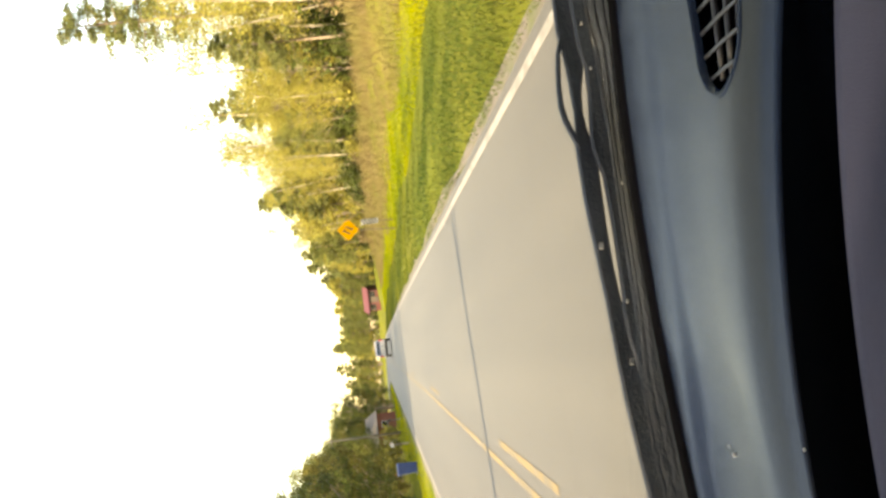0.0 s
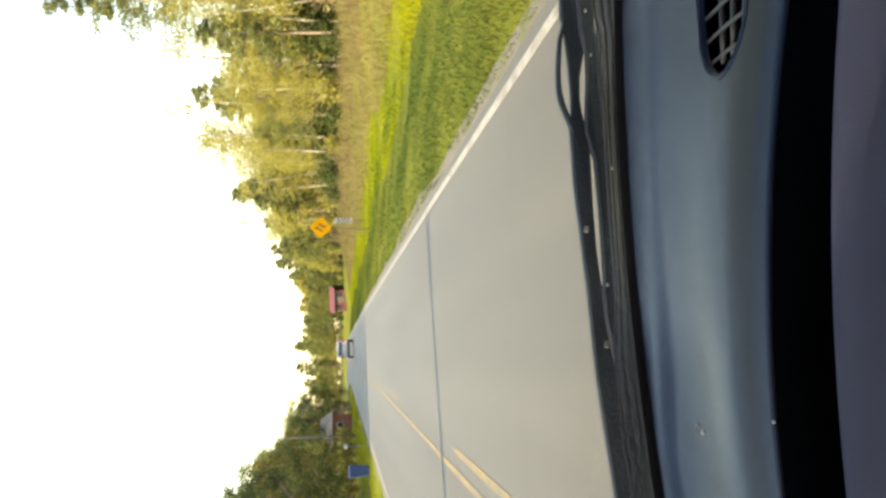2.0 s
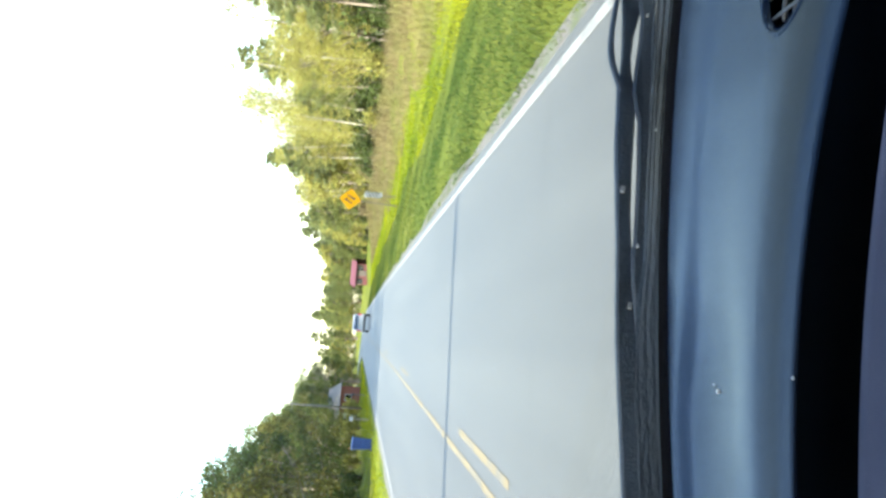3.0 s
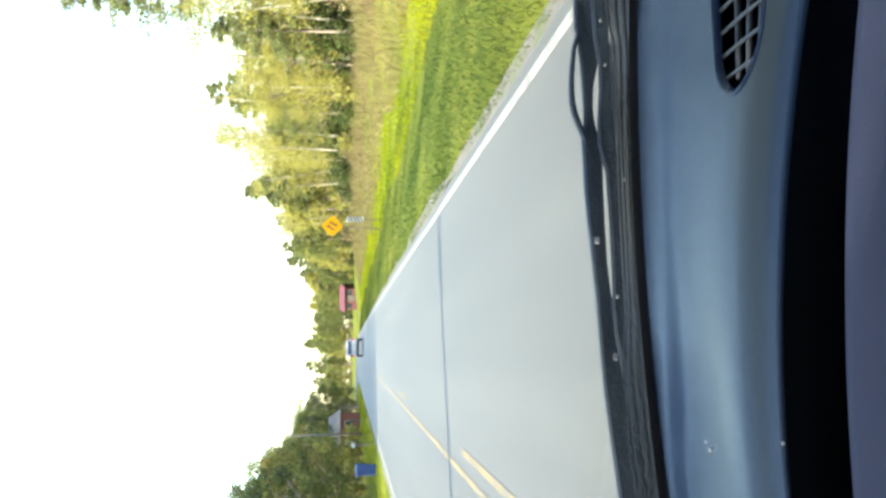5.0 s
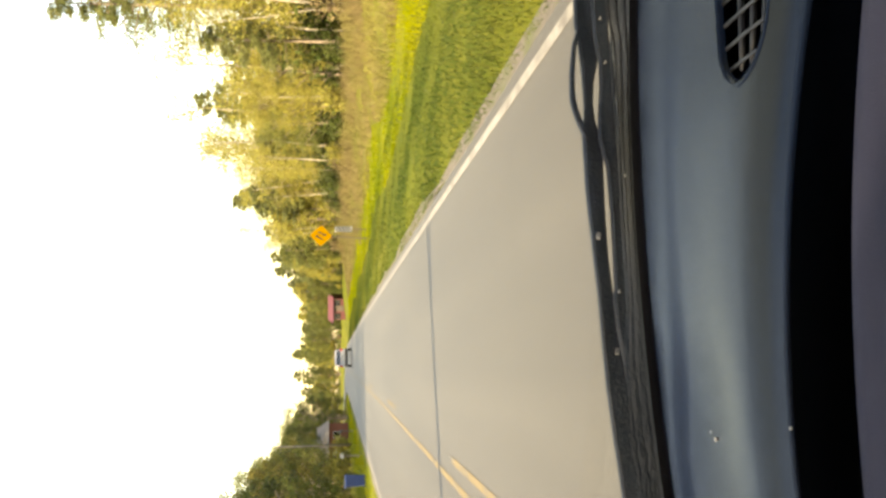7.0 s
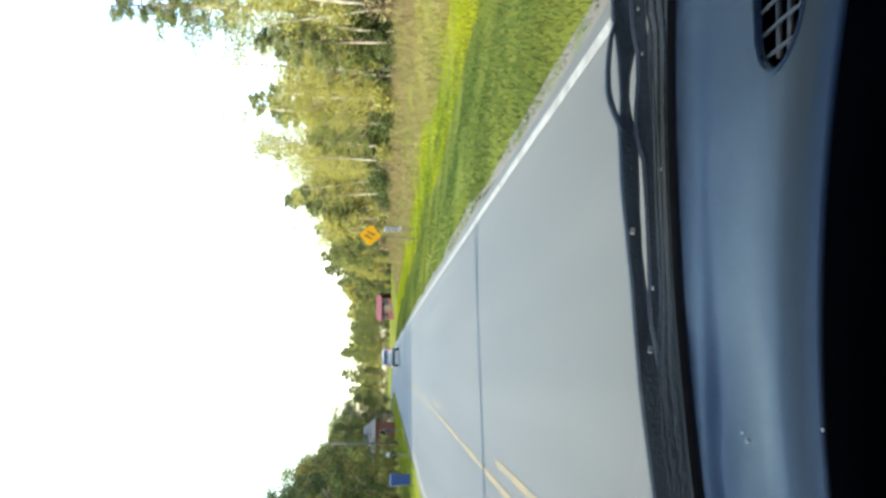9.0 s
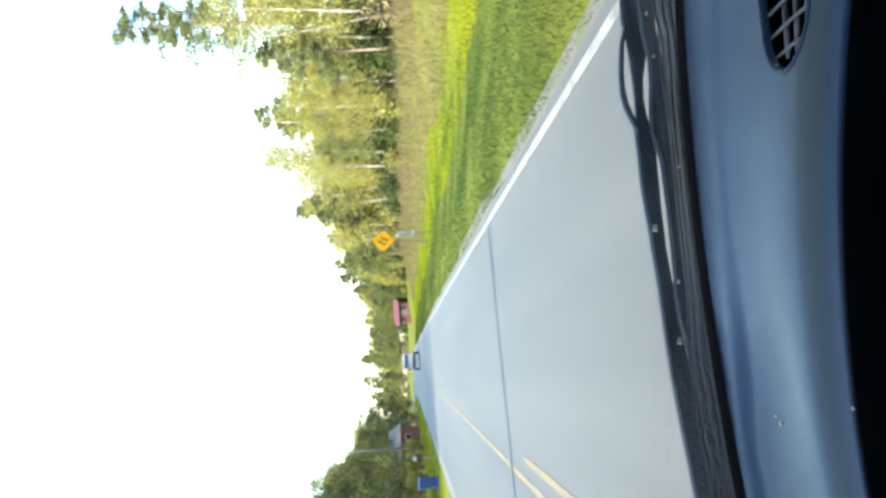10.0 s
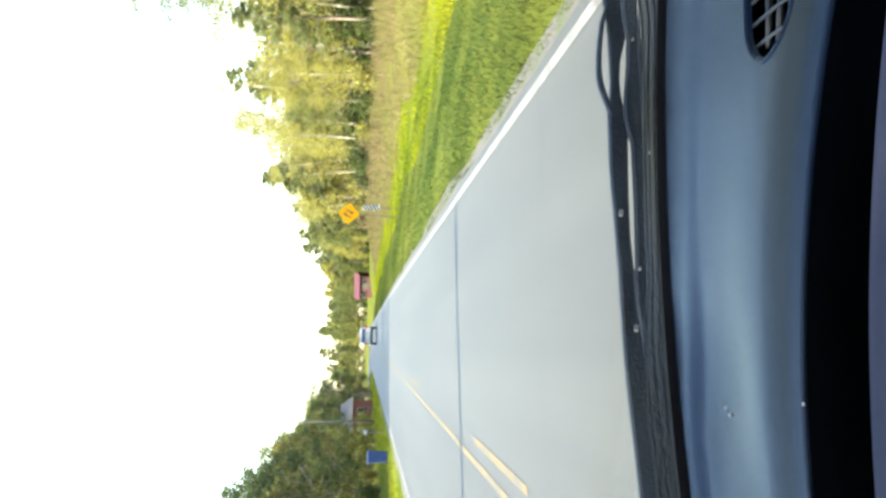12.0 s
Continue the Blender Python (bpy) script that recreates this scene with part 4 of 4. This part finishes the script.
for x, y, k, f in ((-8.6, 148, 0, 1.0), (-7.6, 163, 1, 0.95), (-10.5, 158, 2, 1.15), (-7.2, 182, 0, 1.0), (-7.0, 205, 1, 1.05), (-11.0, 176, 1, 1.25)):
    plant(k, x, y, f, LEFT_KINDS)
y = 44.0
while y < 180:
    plant(place_rng.choice([0, 2, 2]), -11.5 + place_rng.uniform(-0.8, 0.8), y, place_rng.uniform(0.6, 1.1), BUSHES)
    y += place_rng.uniform(3.0, 5.0) * (1 + y / 120)
# unseen tall trees added left of the car, to lay shade over it and the road
for x, y, k, s in ((-9.5, -5.8, 0, 1.25), (-9.0, -10.0, 1, 1.2), (-14.0, -6.8, 1, 1.4), (-14.5, -11.0, 0, 1.3), (-19.0, -7.5, 0, 1.5)):
    plant(k, x, y, s, LEFT_KINDS)
# unseen trees added on the right, to darken reflections in the dashboard
for x, y, k, s in ((16.5, 20.5, 0, 1.15), (17.5, 14.0, 4, 1.3), (16.0, 8.0, 2, 1.1), (17.0, 2.0, 4, 1.3), (21.0, 17.0, 2, 1.2), (17.0, -6.0, 0, 1.3)):
    plant(k, x, y, s, KINDS)


# ---------------------------------------------------------------- grass
def grass(name, label, mat, count, x0, x1, y0, y1, tall, seed, thin=1.6, wander=0.0):
    """Mown and wild blades, standing thicker close by; one mass."""
    rng = np.random.default_rng(seed)
    y = y0 + (y1 - y0) * rng.uniform(size=count) ** thin
    x = x0 + (x1 - x0) * rng.uniform(size=count)
    lumps = np.array([noise.noise((a * 0.5, b * 0.5, seed)) for a, b in zip(x, y)])
    keep = lumps + rng.uniform(-0.6, 0.6, size=count) > -0.25
    x, y, lumps = x[keep], y[keep], lumps[keep]
    x = x + np.array([bend(b) + wander * noise.noise((b * 0.11, seed, 2.0)) for b in y])
    z = np.array([land(a, b) for a, b in zip(x, y)])
    far = 1 + y / 40
    h = tall * rng.uniform(0.5, 1.3, size=len(x)) * (1 + 0.6 * lumps) * (0.75 + 0.25 * far)
    w = 0.0038 * far * rng.uniform(0.7, 1.4, size=len(x))
    ang = rng.uniform(0, 6.28, size=len(x))
    lean = rng.normal(size=(len(x), 2)) * 0.45 * h[:, None]
    base = np.stack([x, y, z - 0.01], 1)
    side = np.stack([np.cos(ang) * w, np.sin(ang) * w, 0 * w], 1)
    mid = base + np.stack([lean[:, 0] * 0.35, lean[:, 1] * 0.35, h * 0.6], 1)
    tip = base + np.stack([lean[:, 0], lean[:, 1], h], 1)
    verts = np.stack([base - side, base + side, mid + side * 0.7, mid - side * 0.7, tip], 1).reshape(-1, 3)
    faces = []
    for k in range(len(x)):
        b = 5 * k
        faces += [(b, b + 1, b + 2, b + 3), (b + 3, b + 2, b + 4)]
    ob = mesh_object(name, verts, faces, mat)
    return tagged(ob, label, "grass", kind="stuff")


grass("mown_grass", "short green mown grass, darkened for roadside shade", M_MOWN_SHADED, 150000, 1.99, 6.6, 3.5, 100, 0.05, 31, 2.2, 0.3)
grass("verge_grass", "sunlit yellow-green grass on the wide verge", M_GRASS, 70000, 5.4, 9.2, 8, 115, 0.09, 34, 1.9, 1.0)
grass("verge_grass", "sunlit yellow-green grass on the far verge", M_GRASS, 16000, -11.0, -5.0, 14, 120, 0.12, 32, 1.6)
grass("dry_grass", "dry straw-coloured grass on the low bank", M_STRAW, 60000, 8.0, 13.5, 12, 110, 0.20, 35, 1.7, 1.6)
grass("dry_grass", "tall dry straw-coloured grass along the wood", M_STRAW, 30000, 12.2, 16.5, 18, 105, 0.46, 33, 1.5, 2.2)


# ---------------------------------------------------------------- signs, poles, buildings
def diamond_sign(at):
    s = tagged(empty("road_sign", at, 4), "yellow diamond warning sign on a thin post", "road sign")
    part("post", box(0.05, 0.04, 2.6, (-0.02, 0.03, 0.95), 0.006, (0, 4, 0)), M_POST, s)
    bm = box(0.76, 0.012, 0.76, (0, 0, 0), 0.0)
    bmesh.ops.bevel(bm, geom=[e for e in bm.edges if abs((e.verts[0].co - e.verts[1].co).y) > 0.005], offset=0.05, segments=4, affect="EDGES")
    bmesh.ops.transform(bm, matrix=pose(0.07, 0, 2.30, 0, 49, 0), verts=bm.verts)
    plate = part("plate", bm, M_SIGN_YELLOW, s)
    for dx, dz, length, turn in ((-0.12, 0.06, 0.34, 30), (0.10, -0.02, 0.34, 30), (-0.02, 0.20, 0.16, -30), (0.02, -0.18, 0.16, -30)):
        part("symbol_bar", box(0.055, 0.006, length, (0.07 + dx, -0.010, 2.30 + dz), 0.0, (0, turn, 0)), M_SIGN_BLACK, plate, "black bar of the sign's symbol")
    return s


def marker_board(at):
    s = tagged(empty("marker_board", at, 3), "black and white diagonally striped marker board on a post", "road sign")
    part("post", box(0.05, 0.03, 1.5, (0, 0.025, 0.55), 0.006), M_POST, s)
    plate = part("plate", box(0.30, 0.010, 0.90, (0, 0, 1.25), 0.004), M_SIGN_WHITE, s)
    for k in range(5):
        z = 0.90 + 0.18 * k
        bm = bmesh.new()
        pts = [(-0.15, z - 0.16), (-0.15, z - 0.05), (0.15, z + 0.15), (0.15, z + 0.04)]
        pts = [(x, min(max(q, 0.80), 1.70)) for x, q in pts]
        front = [bm.verts.new((x, -0.0085, q)) for x, q in pts]
        back = [bm.verts.new((x, -0.0055, q)) for x, q in pts]
        bm.faces.new(front)
        bm.faces.new(back)
        for a in range(4):
            bm.faces.new((front[a], front[(a + 1) % 4], back[(a + 1) % 4], back[a]))
        part("stripe", bm, M_SIGN_BLACK, plate)
    return s


diamond_sign((5.95, 38.5, land(5.95, 38.5)))
marker_board((6.9, 42, land(6.9, 42)))


def utility_pole(x, y):
    p = tagged(empty("utility_pole", (x + bend(y), y, land(x + bend(y), y))), "pale weathered wooden utility pole", "pole", "utility poles")
    part("shaft", rod([(0, 0, -0.3), (0, 0, 4.5), (0.04, 0, 9.0)], [0.15, 0.13, 0.10], 10), M_WOODPOLE, p, smooth=True)
    part("crossarm", box(1.6, 0.09, 0.11, (0.03, -0.12, 8.4), 0.01), M_WOODPOLE, p)
    for dx in (-0.7, 0.0, 0.7):
        part("insulator", rod([(dx, -0.12, 8.45), (dx, -0.12, 8.53), (dx, -0.12, 8.60)], [0.03, 0.05, 0.02], 8), M_SIGN_BLACK, p)
    return p


# the first pole is unseen, added to throw its shadow across the road
for x, y in ((-9.6, 8.4), (-10.2, 100), (-10.2, 150)):
    utility_pole(x, y)


def mailbox(at, mat, label):
    m = tagged(empty("mailbox", at), label, "mailbox", "mailboxes")
    part("post", box(0.10, 0.10, 1.15, (0, 0, 0.5), 0.008), M_WOODPOLE, m)
    bm = bmesh.new()
    prev = None
    for y in (-0.25, 0.25):
        ring = [bm.verts.new((0.12 * math.cos(a) if 0 < a < math.pi else 0.12 * (1 if a <= 0 else -1), y, 1.20 + (0.12 * math.sin(a)))) for a in [math.pi * k / 10 for k in range(11)]]
        ring += [bm.verts.new((-0.12, y, 1.08)), bm.verts.new((0.12, y, 1.08))]
        if prev:
            for k in range(len(ring)):
                bm.faces.new((prev[k], prev[(k + 1) % len(ring)], ring[(k + 1) % len(ring)], ring[k]))
        bm.faces.new(ring)
        prev = ring
    part("box", bm, mat, m)
    part("flag", box(0.01, 0.05, 0.18, (0.13, 0.0, 1.28), 0.002), M_RED, m, "small red flag")
    return m


mailbox((-6.1, 55, land(-6.1, 55)), M_TRIM, "white mailbox on a wooden post")
mailbox((-6.2, 76, land(-6.2, 76)), M_SIGN_BLACK, "dark mailbox on a wooden post")


def wheelie_bin(at):
    b = tagged(empty("rubbish_bin", at, 12), "blue plastic wheeled rubbish bin by the road", "bin")
    bm = bmesh.new()
    low = [bm.verts.new((x, y, 0.08)) for x, y in ((-0.23, -0.25), (0.23, -0.25), (0.23, 0.25), (-0.23, 0.25))]
    high = [bm.verts.new((x, y, 1.0)) for x, y in ((-0.29, -0.35), (0.29, -0.35), (0.29, 0.35), (-0.29, 0.35))]
    for k in range(4):
        bm.faces.new((low[k], low[(k + 1) % 4], high[(k + 1) % 4], high[k]))
    bm.faces.new(low)
    bm.faces.new(high)
    bmesh.ops.bevel(bm, geom=list(bm.edges), offset=0.02, segments=2, affect="EDGES")
    part("body", bm, M_BLUE, b)
    part("lid", box(0.62, 0.76, 0.06, (0, 0, 1.03), 0.02, (3, 0, 0)), M_BLUE, b)
    for s in (-1, 1):
        wheel((0.27 * s, 0.24, 0.11), b, 0.11, 0.05)
    return b


wheelie_bin((-5.75, 41, land(-5.75, 41)))


def house(at, turn, wall_mat, roof_mat, label, long=11.0, deep=7.0, tall=2.7, trim=M_TRIM, chimney=True):
    h = tagged(empty("house", at, turn), label, "house")
    walls = part("wall", box(long, deep, tall + 0.3, (0, 0, tall / 2 - 0.15), 0.02), wall_mat, h)
    bm = bmesh.new()
    e = 0.45
    lo = [bm.verts.new((x, y, tall)) for x, y in ((-long / 2 - e, -deep / 2 - e), (long / 2 + e, -deep / 2 - e), (long / 2 + e, deep / 2 + e), (-long / 2 - e, deep / 2 + e))]
    up = [bm.verts.new((-long / 2 - e, 0, tall + deep * 0.28)), bm.verts.new((long / 2 + e, 0, tall + deep * 0.28))]
    for q in ((lo[0], lo[1], up[1], up[0]), (lo[2], lo[3], up[0], up[1]), (lo[1], lo[2], up[1]), (lo[3], lo[0], up[0]), (lo[3], lo[2], lo[1], lo[0])):
        bm.faces.new(q)
    part("roof", bm, roof_mat, h)
    for x in (-long * 0.33, long * 0.31):
        win = part("window", box(1.1, 0.06, 1.1, (x, -deep / 2 - 0.02, min(1.5, tall * 0.6))), trim, h)
        part("pane", box(0.95, 0.02, 0.95, (x, -deep / 2 - 0.06, min(1.5, tall * 0.6))), M_GLASS_DARK, win)
    part("door", box(0.95, 0.06, min(2.05, tall - 0.1), (0.2, -deep / 2 - 0.02, min(2.05, tall - 0.1) / 2), 0.01), trim, h)
    if chimney:
        part("chimney", box(0.7, 0.7, 1.4, (long * 0.23, 0.6, tall + deep * 0.28 - 0.2), 0.02), M_BRICK, h)
    return h


house((-15.5 + bend(128), 132, 0.1), 25, M_BRICK, M_ROOF, "low red brick house among the trees", 10.0, 7.0)
house((10.2, 150, 0.2), -20, M_TIN, M_TIN, "far small red tin shed beside the wood", 4.0, 3.5, 1.9, M_POST, False)
